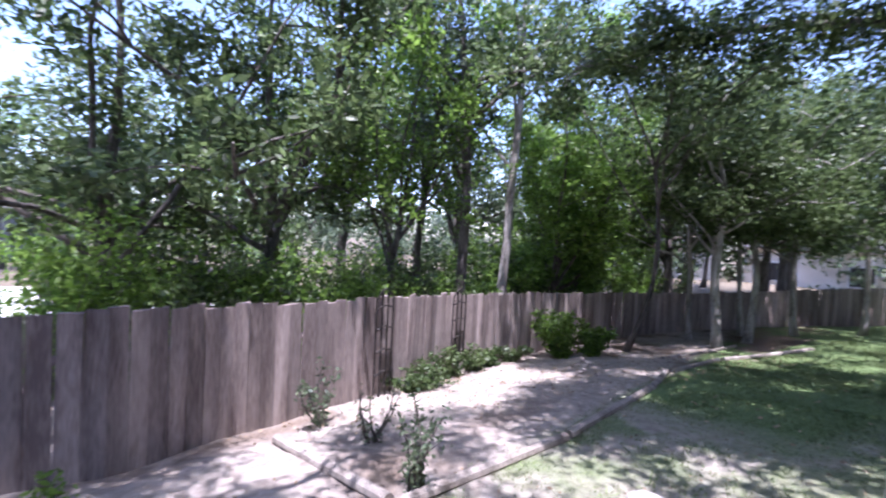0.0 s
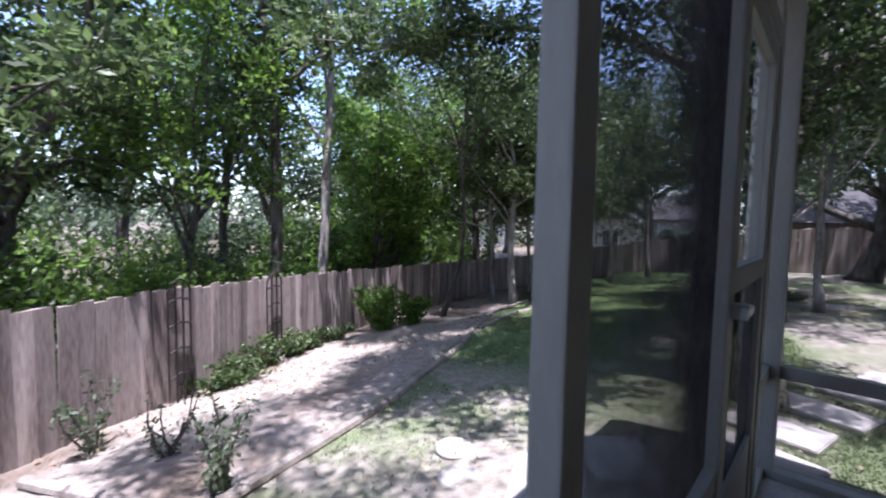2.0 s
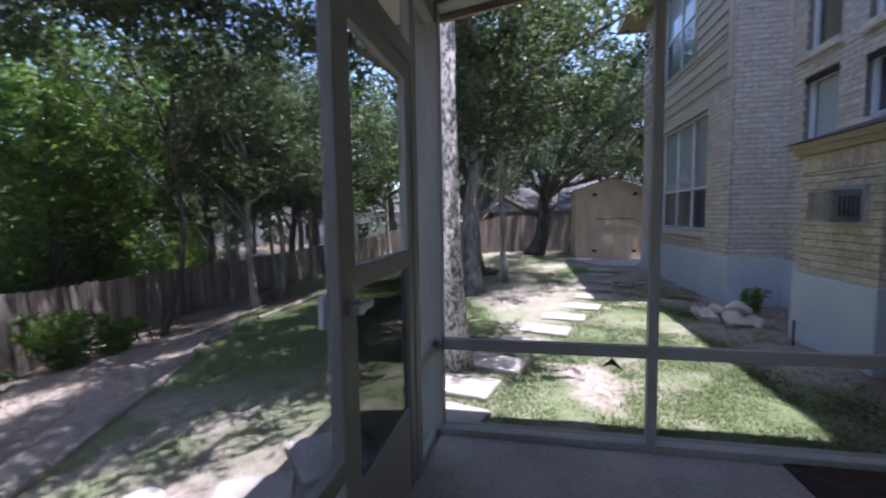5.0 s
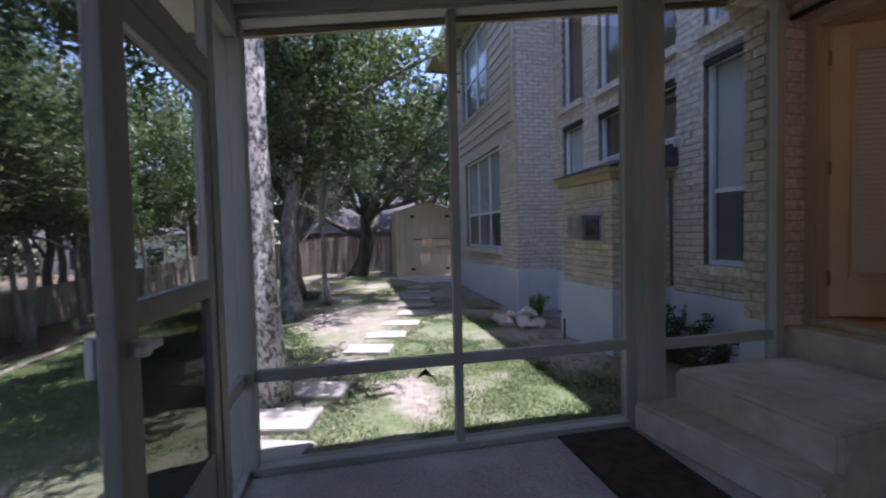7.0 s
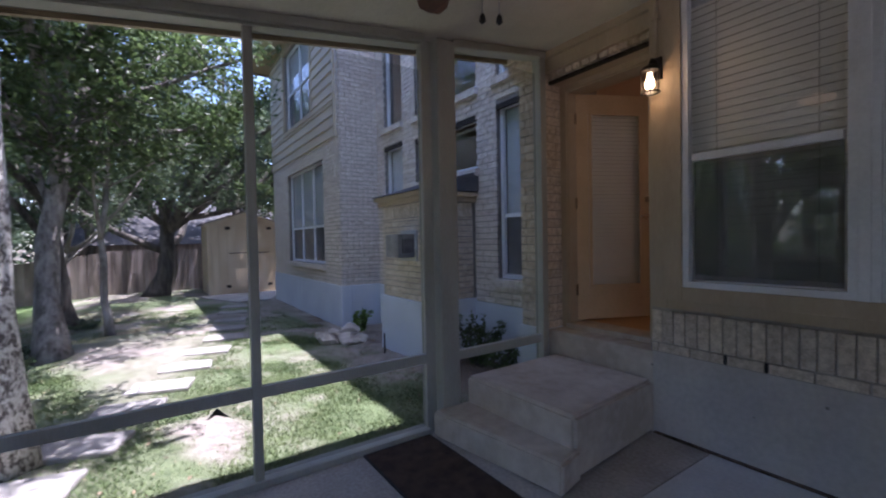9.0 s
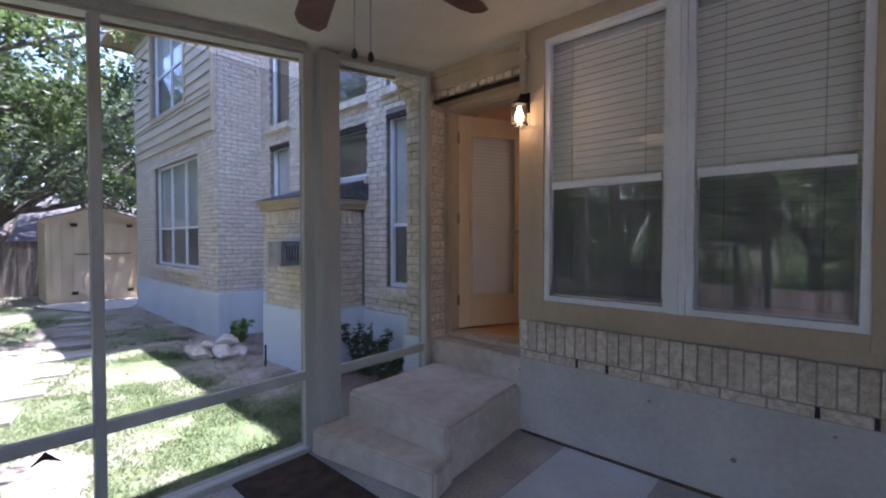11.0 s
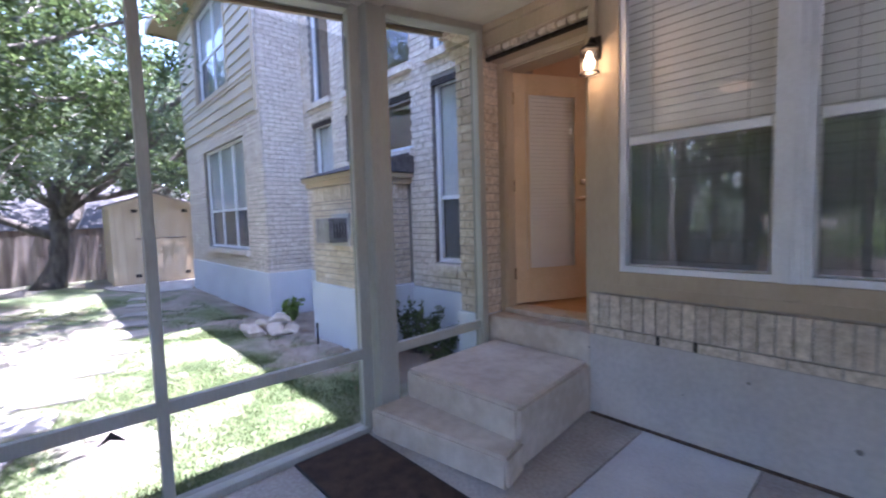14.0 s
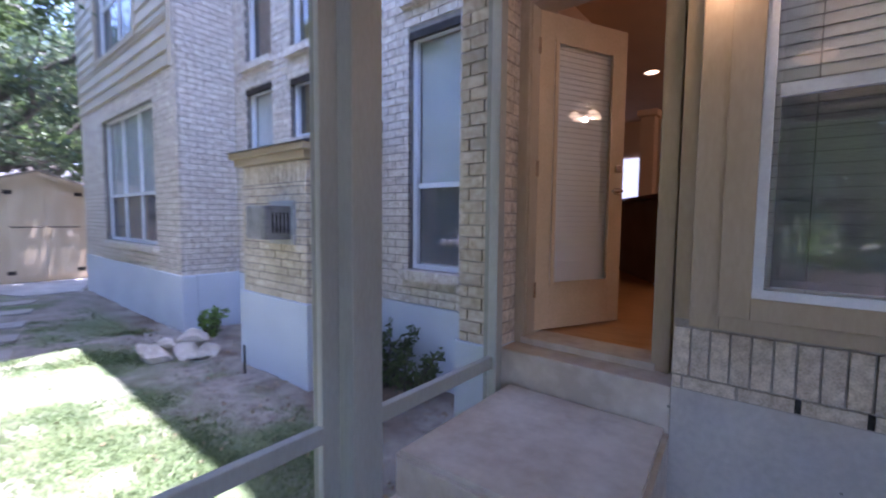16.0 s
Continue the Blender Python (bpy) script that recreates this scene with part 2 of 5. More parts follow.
def lathe(profile, at, sides=20):
    """A solid of revolution about z from (radius, z) pairs."""
    verts = [(at[0] + r * math.cos(2 * math.pi * k / sides), at[1] + r * math.sin(2 * math.pi * k / sides), at[2] + z) for r, z in profile for k in range(sides)]
    faces = [(i * sides + k, i * sides + (k + 1) % sides, (i + 1) * sides + (k + 1) % sides, (i + 1) * sides + k) for i in range(len(profile) - 1) for k in range(sides)]
    return verts, faces


def smooth(ob):
    for p in ob.data.polygons:
        p.use_smooth = True
    return ob


def cells(u0, u1, z0, z1, holes):
    """The rectangle u0..u1, z0..z1 less its holes, cut into rectangles."""
    us = sorted({u0, u1, *[u for h in holes for u in h[:2] if u0 < u < u1]})
    zs = sorted({z0, z1, *[z for h in holes for z in h[2:] if z0 < z < z1]})
    out = []
    for a, b in zip(us, us[1:]):
        for c, d in zip(zs, zs[1:]):
            if not any(h[0] < (a + b) / 2 < h[1] and h[2] < (c + d) / 2 < h[3] for h in holes):
                out.append((a, b, c, d))
    return out


def courses(u0, u1, z0, z1, holes=(), length=0.2, height=0.065, joint=0.010):
    """Running-bond bricks (u0, u1, z0, z1) that fill a rectangle round its holes."""
    out, row, z = [], 0, z0
    while z < z1 - 0.02:
        top = min(z + height, z1)
        u = u0 - (length + joint) / 2 * (row % 2)
        while u < u1 - 0.01:
            a, b = max(u, u0), min(u + length, u1)
            for h in holes:
                if top > h[2] + 0.004 and z < h[3] - 0.004:
                    if a < h[0] < b and b - h[0] < h[1] - h[0] + 1:
                        b = h[0] if h[0] - a > 0.02 else a
                    elif a < h[1] < b:
                        a = h[1]
                    elif a >= h[0] and b <= h[1]:
                        b = a
            if b - a > 0.025:
                out.append((a, b, z, top))
            u += length + joint
        z += height + joint
        row += 1
    return out


def brick_boxes(bricks, plane, at, out, depth=0.02):
    """Boxes for bricks on a wall: plane 'y' faces +-y, plane 'x' faces +-x; at: the wall's face; out: +1 or -1."""
    rng = random.Random(3)
    boxes = []
    for a, b, c, d in bricks:
        e = at + out * (0.012 + 0.004 * rng.random())
        f = at - out * depth
        boxes.append((a, b, f, e, c, d) if plane == "y" else (f, e, a, b, c, d))
    return boxes


def box_data(boxes):
    verts, faces = [], []
    for x0, x1, y0, y1, z0, z1 in boxes:
        x0, x1, y0, y1 = min(x0, x1), max(x0, x1), min(y0, y1), max(y0, y1)
        k = len(verts)
        verts += [(x0, y0, z0), (x1, y0, z0), (x1, y1, z0), (x0, y1, z0), (x0, y0, z1), (x1, y0, z1), (x1, y1, z1), (x0, y1, z1)]
        faces += [tuple(k + i for i in f) for f in ((3, 2, 1, 0), (4, 5, 6, 7), (0, 1, 5, 4), (1, 2, 6, 5), (2, 3, 7, 6), (3, 0, 4, 7))]
    return verts, faces


# ---- ground ----
def fall(x, y):
    """Height of the ground: level by the house, falling to the fence."""
    k = np.clip((np.asarray(x) - 9) / 7, 0, 1)
    f = 1 - 0.35 * k * k * (3 - 2 * k)
    return -0.2 - 0.125 * np.clip(np.asarray(y) + 0.3, 0, 10) * f


def patchy(x, y, size, seed):
    """Smooth value noise, 0 to 1."""
    table = np.random.default_rng(seed).random((64, 64))
    u, v = np.asarray(x) / size + 1000, np.asarray(y) / size + 1000
    i, j = np.floor(u).astype(int), np.floor(v).astype(int)
    a, b = u - i, v - j
    a, b = a * a * (3 - 2 * a), b * b * (3 - 2 * b)
    p = lambda m, n: table[(i + m) % 64, (j + n) % 64]
    return (p(0, 0) * (1 - a) + p(1, 0) * a) * (1 - b) + (p(0, 1) * (1 - a) + p(1, 1) * a) * b


def cover(x, y):
    """How much grass and how much dark litter lies on the ground."""
    n = 0.5 * patchy(x, y, 0.9, 1) + 0.3 * patchy(x, y, 0.3, 2) + 0.2 * patchy(x, y, 0.12, 3)
    bed = np.clip(((y - 1.55) - 0.42 * (x - 2.3)) * 5 + (n - 0.5) * 1.5, 0, 1)
    bed = np.maximum(bed, np.clip((2.2 - x) * 4, 0, 1) * (y > -0.6))
    bare = np.exp(-(((x - 3.0) / 1.5) ** 2 + ((y - 0.45) / 0.8) ** 2) * 1.1)
    sand = np.exp(-(((x - 9.2) / 1.6) ** 2 + ((y + 1.15) / 0.7) ** 2) * 1.5)
    path = np.exp(-(((y + 0.65 + 0.31 * (x - 5)) / 0.42) ** 2)) * (x < 10)
    strip = np.clip((-3.75 - y) * 3, 0, 1)
    grass = np.clip((n - 0.36) * 3.4, 0, 0.8)
    grass = grass * (1 - bed) * (1 - 0.9 * bare) * (1 - 0.8 * sand) * (1 - 0.55 * path) * (1 - 0.9 * strip)
    # extra green put into the lawn's shaded strip by the house
    yard = (x > 4.2) * (x < 9) * np.clip((y + 3.7) * 2, 0, 1) * np.clip((-1.9 - y) * 1.5, 0, 1) * (1 - 0.6 * path)
    grass = np.maximum(grass, 0.85 * yard * np.clip((n - 0.15) * 4, 0, 1))
    lush = np.clip((x - 4.6) * 0.8, 0, 1) * np.clip((y - 0.6) * 1.5, 0, 1) * (1 - bed)
    grass = np.maximum(grass, lush * np.clip((n - 0.02) * 6, 0, 1))
    litter = np.clip((n - 0.45) * 5, 0, 1) * np.clip(strip + 0.7 * (np.hypot(x - 12.5, y - 0.2) < 2.2) + (x > 7.6) * (y > 3.9 + 0.12 * (x - 8)), 0, 1)
    litter = np.maximum(litter, bed * np.clip((0.4 - np.abs(y - (3.55 + 0.55 * (x - 1.7)))) * 2.2, 0, 1) * np.clip((n - 0.38) * 5, 0, 1))
    litter = np.maximum(litter, 0.8 * (y > 8))
    litter = np.maximum(litter, np.exp(-(((x - 2.3) / 0.5) ** 2 + ((y - 2.1) / 0.5) ** 2)) * np.clip((n - 0.4) * 6, 0, 1))
    litter = np.maximum(litter, 0.75 * np.exp(-(((x - 3.75) / 0.8) ** 2 + ((y - 2.95 - 0.4 * (x - 3.75)) / 0.28) ** 2)) * np.clip((n - 0.3) * 5, 0, 1))
    return grass, litter


def soil_material():
    m = bpy.data.materials.new("yard_soil")
    m.use_nodes = True
    n, l = m.node_tree.nodes, m.node_tree.links
    p = n["Principled BSDF"]
    p.inputs["Roughness"].default_value = 0.95
    geo, att = n.new("ShaderNodeNewGeometry"), n.new("ShaderNodeAttribute")
    att.attribute_name = "cover"
    sep = n.new("ShaderNodeSeparateColor")
    l.new(att.outputs["Color"], sep.inputs["Color"])

    def tone(scale, a, b):
        t, r = n.new("ShaderNodeTexNoise"), n.new("ShaderNodeValToRGB")
        t.inputs["Scale"].default_value, t.inputs["Detail"].default_value = scale, 8
        t.inputs["Roughness"].default_value = 0.7
        l.new(geo.outputs["Position"], t.inputs["Vector"])
        r.color_ramp.elements[0].position, r.color_ramp.elements[1].position = 0.34, 0.66
        r.color_ramp.elements[0].color, r.color_ramp.elements[1].color = (*a, 1), (*b, 1)
        l.new(t.outputs["Fac"], r.inputs["Fac"])
        return r.outputs["Color"], t.outputs["Fac"]
    soil, rough = tone(9, (0.19, 0.155, 0.125), (0.385, 0.34, 0.29))
    turf, fine = tone(26, (0.045, 0.09, 0.022), (0.14, 0.195, 0.065))
    leaf, _ = tone(34, (0.05, 0.034, 0.022), (0.20, 0.145, 0.10))
    last = soil
    for over, fac in ((turf, sep.outputs["Red"]), (leaf, sep.outputs["Green"])):
        mix = n.new("ShaderNodeMix")
        mix.data_type = "RGBA"
        l.new(fac, mix.inputs["Factor"])
        l.new(last, mix.inputs["A"])
        l.new(over, mix.inputs["B"])
        last = mix.outputs["Result"]
    l.new(last, p.inputs["Base Color"])
    b = n.new("ShaderNodeBump")
    b.inputs["Strength"].default_value, b.inputs["Distance"].default_value = 0.7, 0.03
    l.new(fine, b.inputs["Height"])
    l.new(b.outputs["Normal"], p.inputs["Normal"])
    return m


def ground_sheet():
    xs = np.concatenate([-np.geomspace(600, 6, 24), np.arange(-5.5, 19.5, 0.09), np.geomspace(20, 600, 24)])
    ys = np.concatenate([-np.geomspace(600, 7.5, 22), np.arange(-7, 8, 0.09), np.geomspace(8.3, 600, 26)])
    gx, gy = np.meshgrid(xs, ys)
    near = (np.abs(gx - 7) < 13) & (np.abs(gy) < 9)
    z = fall(gx, gy) + near * (0.035 * (patchy(gx, gy, 0.5, 4) - 0.5) + 0.02 * (patchy(gx, gy, 0.17, 5) - 0.5))
    z += near * 0.06 * np.exp(-(((gx - 9.2) / 1.3) ** 2 + ((gy + 1.1) / 0.6) ** 2))
    under = (gx < 4.15) & (gy < -0.52) & (gy > -30)
    z = np.where(under, -0.45, z)
    verts = np.stack([gx, gy, z], -1).reshape(-1, 3)
    w, h = len(xs), len(ys)
    idx = np.arange(w * h).reshape(h, w)
    faces = np.stack([idx[:-1, :-1], idx[:-1, 1:], idx[1:, 1:], idx[1:, :-1]], -1).reshape(-1, 4)
    ob = part("ground", (verts.tolist(), faces.tolist()), soil_material())
    g, m = cover(verts[:, 0], verts[:, 1])
    far = (np.abs(verts[:, 0] - 7) > 14) | (np.abs(verts[:, 1]) > 10)
    colour = np.zeros((len(verts), 4), np.float32)
    colour[:, 0], colour[:, 1], colour[:, 3] = np.where(far, 0.7, g), np.where(far, 0.85, m), 1
    att = ob.data.attributes.new("cover", "FLOAT_COLOR", "POINT")
    att.data.foreach_set("color", colour.ravel())
    smooth(ob)
    tagged(ob, "back yard of pale dirt, patchy lawn and leaf litter", "ground", kind="structure")


ground_sheet()


# ---- the house: main wall, wing, fireplace bay ----
def house_wall(name, plane, at, depth, u0, u1, z0, z1, holes, label, bricks=True, brick_z=(0.55, 99), out=1, brick_holes=()):
    """A wall with real openings; bricks stand proud of its mortar."""
    boxes = [((a, b, at - out * depth, at, c, d) if plane == "y" else (at - out * depth, at, a, b, c, d)) for a, b, c, d in cells(u0, u1, z0, z1, holes)]
    ob = part(name, box_data(boxes), MORTAR if bricks else TAN)
    tagged(ob, label, "wall", kind="structure")
    if bricks:
        laid = courses(u0, u1, max(z0, brick_z[0]), min(z1, brick_z[1]), [*holes, *brick_holes])
        b = part("brickwork", box_data(brick_boxes(laid, plane, at, out)), BRICK, ob)
        tagged(b, "buff bricks laid in running bond", kind="stuff")
    return ob


def sheet_y(x0, x1, y, z0, z1):
    """One sheet of glass that faces +y."""
    return [(x0, y, z0), (x0, y, z1), (x1, y, z1), (x1, y, z0)], [(0, 1, 2, 3)]


def slats(x0, x1, y, z0, pitch, count):
    """Closed slats, each tilted so that its lower edge stands out."""
    verts, faces = [], []
    for k in range(count):
        z, m = z0 + k * pitch, len(verts)
        e, h = 0.2 * pitch, pitch * 0.965
        verts += [(x0, y + e, z), (x1, y + e, z), (x1, y, z + h), (x0, y, z + h), (x0, y + e - 0.03 * pitch, z), (x1, y + e - 0.03 * pitch, z), (x1, y - 0.002, z + h), (x0, y - 0.002, z + h)]
        faces += [tuple(m + i for i in f) for f in ((0, 3, 2, 1), (4, 5, 6, 7), (0, 1, 5, 4), (2, 3, 7, 6))]
    return verts, faces


def window(name, x0, x1, z0, z1, y, cols, meet, label, shade="", screen=True, set_back=0.06):
    """A white sash window in a wall that faces +y."""
    top = thing(name, label, "window", ((x0 + x1) / 2, y, z0), kind="structure")
    top.location = (0, 0, 0)
    f, yb, yf = (0.036 if shade == "blind" else 0.045), y - set_back - 0.05, y - set_back
    part("window_frame", box((x0, x0 + f, yb, yf, z0, z1), (x1 - f, x1, yb, yf, z0, z1), (x0 + f, x1 - f, yb, yf, z0, z0 + f), (x0 + f, x1 - f, yb, yf, z1 - f, z1)), WHITE, top)
    w = (x1 - x0 - 2 * f) / cols
    for i in range(cols):
        a, b = x0 + f + i * w, x0 + f + (i + 1) * w
        if i:
            part("mullion", box((a - 0.02, a + 0.02, yb + 0.004, yf - 0.004, z0 + f, z1 - f)), WHITE, top)
        for c, d, low in ((z0 + f, meet, True), (meet, z1 - f, False)):
            pane = part("pane", sheet_y(a + 0.018, b - 0.018, yb + 0.021, c + 0.012, d - 0.012), GLASS, top)
            pane.visible_shadow = False
            if low and screen:
                part("screen", sheet_y(a + 0.018, b - 0.018, yb + 0.012, c + 0.012, d - 0.012), SCREEN_WINDOW, top)
                part("sash_rail", box((a + 0.018, b - 0.018, yb - 0.012, yb + 0.006, c + 0.004, c + 0.042), bevel=0.003), WHITE, top)
        part("meeting_rail", box((a + 0.016, b - 0.016, yb + 0.008, yf - 0.008, meet - 0.022, meet + 0.022)), WHITE, top)
    if shade == "blind":
        n = int((z1 - z0 - 0.10) / 0.045)
        part("blind", slats(x0 + 0.003, x1 - 0.003, yb - 0.045, z0 + 0.02, 0.045, n + 1), BLIND, top, "closed pale slatted blind")
        part("headrail", box((x0 + 0.01, x1 - 0.01, yb - 0.06, yb - 0.03, z1 - 0.075, z1 - 0.03), bevel=0.004), SHADE_CLOTH, top, "grey blind headrail")
        # sheet added so that its dark colour draws the shadow between slats
        part("gap_shadow", sheet_y(x0 + 0.001, x1 - 0.001, yb - 0.055, z0 + 0.001, z1 - 0.001), GAP_SHADOW, top, "dark sheet added for the shadow gaps between slats")
        for u in (x0 + 0.16, x1 - 0.16):
            part("cord", tube([(u, yb - 0.034, z0 + 0.03), (u, yb - 0.034, z1 - 0.03)], 0.0022, 5), FRAME, top)
    elif shade:
        part("shade", box((x0 + 0.05, x1 - 0.05, yb - 0.02, yb - 0.016, z0 + 0.05, z1 - 0.05)), SHADE_CLOTH, top, "pale cloth shade drawn down")
    return top


def ledge(x0, x1, y, z, name="window_sill", thick=0.09, deep=0.07):
    """A row of bricks on edge under or over an opening."""
    n = max(1, round((x1 - x0) / 0.075))
    s = (x1 - x0) / n
    ob = part(name, box_data([(x0 + k * s + 0.003, x0 + (k + 1) * s - 0.003, y - 0.05, y + deep, z, z + thick) for k in range(n)]), BRICK)
    return tagged(ob, "brick sill course below a window", "sill", kind="structure")


TALL, TALL_UP = (4.86, 5.465, 0.87, 3.03), (4.86, 5.465, 3.36, 5.0)
MIDDLE, MIDDLE_UP = (5.86, 7.45, 2.30, 3.0), (5.86, 7.45, 3.36, 5.0)
SIDE, SIDE_UP = (7.87, 8.55, 2.18, 3.06), (7.87, 8.55, 3.40, 5.0)
MAIN = [TALL, TALL_UP, MIDDLE, MIDDLE_UP, SIDE, SIDE_UP]
house_wall("wall_main", "y", -5.0, 0.2, 4.27, 8.87, -0.4, 6.3, MAIN, "two-storey buff brick wall with tall windows", brick_holes=[(5.9, 7.13, -1, 2.0)])
WING_LOW, WING_UP = (9.76, 12.4, 0.92, 3.02), (10.4, 12.5, 4.10, 6.0)
house_wall("wall_wing", "y", -4.24, 0.2, 8.87, 13.9, -0.5, 6.3, [WING_LOW, WING_UP], "buff brick wing wall below painted siding", brick_holes=[(9.0, 14.4, 3.32, 7)])
house_wall("wall_wing_side", "x", 8.87, 0.2, -4.98, -4.24, -0.5, 6.3, [], "buff brick side of the wing", out=-1)
house_wall("wall_wing_end", "x", 13.9, 0.2, -11.0, -4.24, -0.5, 6.3, [], "plain end wall of the wing", bricks=False)
tagged(part("wall_back", box((-2.8, 14.3, -11.2, -11.0, -0.5, 6.3)), NEIGHBOUR), "plain rear wall of the house", "wall", kind="structure")
tagged(part("wall_far_west", box((-2.8, -2.6, -11.0, -4.5, -0.5, 6.39)), NEIGHBOUR), "plain west wall of the house", "wall", kind="structure")
tagged(part("wall_upper", box((-2.6, 4.27, -5.0, -4.8, 3.26, 6.39)), NEIGHBOUR), "plain upper wall above the porch roof", "wall", kind="structure")
tagged(part("room_partition", box((8.6, 8.7, -11.0, -5.2, -0.4, 6.38)), ROOM), "plain inner wall between the rooms", "wall", kind="structure")
for n, (hole, cols, meet, shade) in enumerate(((TALL, 1, 1.655, "cloth"), (TALL_UP, 1, 4.1, "cloth"), (MIDDLE, 1, 2.34, ""), (MIDDLE_UP, 1, 3.42, ""), (SIDE, 1, 2.18, "cloth"), (SIDE_UP, 1, 3.36, ""))):
    window("window_%d" % (n + 1), *hole, -5.0, cols, meet, "white-framed window in a buff brick wall", shade, screen=hole is TALL or hole is SIDE_UP)
    ledge(hole[0] - 0.06, hole[1] + 0.06, -4.985, hole[2] - 0.095)
for hole in (TALL, MIDDLE, SIDE):
    tagged(part("trim", box((hole[0] - 0.01, hole[1] + 0.01, -5.03, -4.99, hole[3] - 0.055, hole[3] + 0.012)), RUST), "dark steel lintel over a window", "lintel", kind="structure")
# cloth added behind the wing panes to give the paleness of reflected sky
window("window_7", *WING_LOW, -4.24, 3, 1.70, "white three-light window in the brick wing", "cloth")
window("window_8", *WING_UP, -4.24, 2, 5.0, "white two-light window in tan siding", "cloth")
ledge(9.7, 12.46, -4.225, 0.825)
for a, b, c, d in ((10.3, 12.6, 3.99, 4.095), (10.3, 12.6, 6.005, 6.1), (10.3, 10.395, 4.1, 6.0), (12.505, 12.6, 4.1, 6.0)):
    tagged(part("trim", box((a, b, -4.238, -4.19, c, d), bevel=0.004), TAN), "tan board round the upper window", "trim", kind="structure")
# lap siding on the upper wing
siding = thing("siding", "tan painted lap siding on the upper wing", "siding", kind="structure")
z = 3.32
while z < 6.3:
    for a, b, c, d in cells(9.0, 13.92, z, min(z + 0.2, 6.3), [(10.3, 12.6, 3.99, 6.1)]):
        if d - c > 0.02:
            part("siding_board", prism(((a, -4.235, c), (a, -4.195, c), (a, -4.22, d), (a, -4.235, d)), (b - a, 0, 0)), SIDING, siding)
    z += 0.2
tagged(part("trim", box((8.98, 9.02, -4.24, -4.185, 3.30, 6.3)), SIDING), "tan corner board beside the brick", "trim", kind="structure")
# painted base of the walls
for n, b in enumerate(((8.83, 13.92, -4.4, -4.21, -0.6, 0.56), (8.83, 8.99, -4.98, -4.4, -0.6, 0.56), (4.30, 5.90, -5.1, -4.965, -0.6, 0.54), (7.14, 8.83, -5.1, -4.965, -0.6, 0.54))):
    tagged(part("wall_base", box(b, bevel=0.012), SKIRT), "blue-grey painted concrete base of the house", "foundation", kind="structure")
# roof and eaves over both storeys
roof = thing("roof", "house roof with tan eaves and dark shingles", "roof", kind="structure")
part("eave", box((4.0, 8.4, -5.5, -4.55, 6.3, 6.36), (8.4, 14.75, -5.5, -3.7, 6.3, 6.36)), TAN, roof, "tan painted soffit")
part("fascia", box((4.0, 8.4, -4.55, -4.51, 6.24, 6.48), (8.4, 14.75, -3.7, -3.66, 6.24, 6.48), (14.71, 14.75, -9, -3.7, 6.24, 6.48)), TAN, roof)
part("slope", box_data([(-2.9, 14.75, -11.3, -4.6, 6.4, 6.5)]), SHINGLE, roof)
part("slope", prism(((8.4, -3.66, 6.48), (8.4, -8, 8.4), (8.4, -11.3, 6.5)), (6.35, 0, 0)), SHINGLE, roof)

# the fireplace bay
bay = thing("fireplace_bay", "low brick fireplace bay with a painted base", "bay", kind="structure")
part("core", box((5.945, 7.09, -5.0, -4.215, -0.4, 1.86)), MORTAR, bay)
laid = brick_boxes(courses(5.94, 7.095, 0.585, 1.66), "y", -4.215, 1) + brick_boxes(courses(-4.96, -4.215, 0.585, 1.66), "x", 5.945, -1) + brick_boxes(courses(-4.96, -4.215, 0.585, 1.66), "x", 7.09, 1)
laid += [(5.94 + k * 0.0753, 5.94 + k * 0.0753 + 0.066, -4.23, -4.201, 1.67, 1.85) for k in range(15)]
laid += [(5.931, 5.955, -4.95 + k * 0.0753, -4.95 + k * 0.0753 + 0.066, 1.67, 1.85) for k in range(10)]
for b in laid:
    part("brick", box_data([b]), BRICK_ONE, bay)
part("painted_base", box((5.90, 7.135, -5.0, -4.17, -0.5, 0.58), bevel=0.015), SKIRT, bay, "blue-grey painted base")
part("cap", box((5.88, 7.155, -4.99, -4.15, 1.86, 1.93), (5.84, 7.195, -4.99, -4.11, 1.93, 1.99), bevel=0.008), TAN, bay, "tan wooden cornice")
part("bay_roof", prism(((5.82, -4.08, 1.992), (5.82, -4.99, 1.992), (5.82, -4.99, 2.27)), (1.395, 0, 0)), SHINGLE, bay, "dark shingle roof")

# ---- porch: slab, ceiling, house wall ----
def slab(x0, x1, y0, y1, material, name="floor"):
    ob = part(name, box((x0 + 0.004, x1 - 0.004, y0, y1, -0.4, 0.0), bevel=0.004), material)
    tagged(ob, "porch floor of smooth stained concrete", "floor", kind="structure")


slab(2.68, 4.1, -4.3, -0.55, CONCRETE)
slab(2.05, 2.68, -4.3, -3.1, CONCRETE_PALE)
slab(2.05, 2.68, -3.1, -0.55, CONCRETE)
slab(-2.8, 2.05, -4.3, -0.55, CONCRETE)


def roof_z(y):
    return 2.47 + 0.14 * (-0.76 - y)


ceiling = part("ceiling", prism(((-2.8, -0.36, roof_z(-0.36)), (-2.8, -4.22, roof_z(-4.22)), (-2.8, -4.22, roof_z(-4.22) + 0.05), (-2.8, -0.36, roof_z(-0.36) + 0.05)), (6.98, 0, 0)), CEILING)
tagged(ceiling, "sloping cream-painted porch ceiling", "ceiling", kind="structure")
porch_roof = thing("porch_roof", "shingled lean-to roof over the porch", "roof", kind="structure")
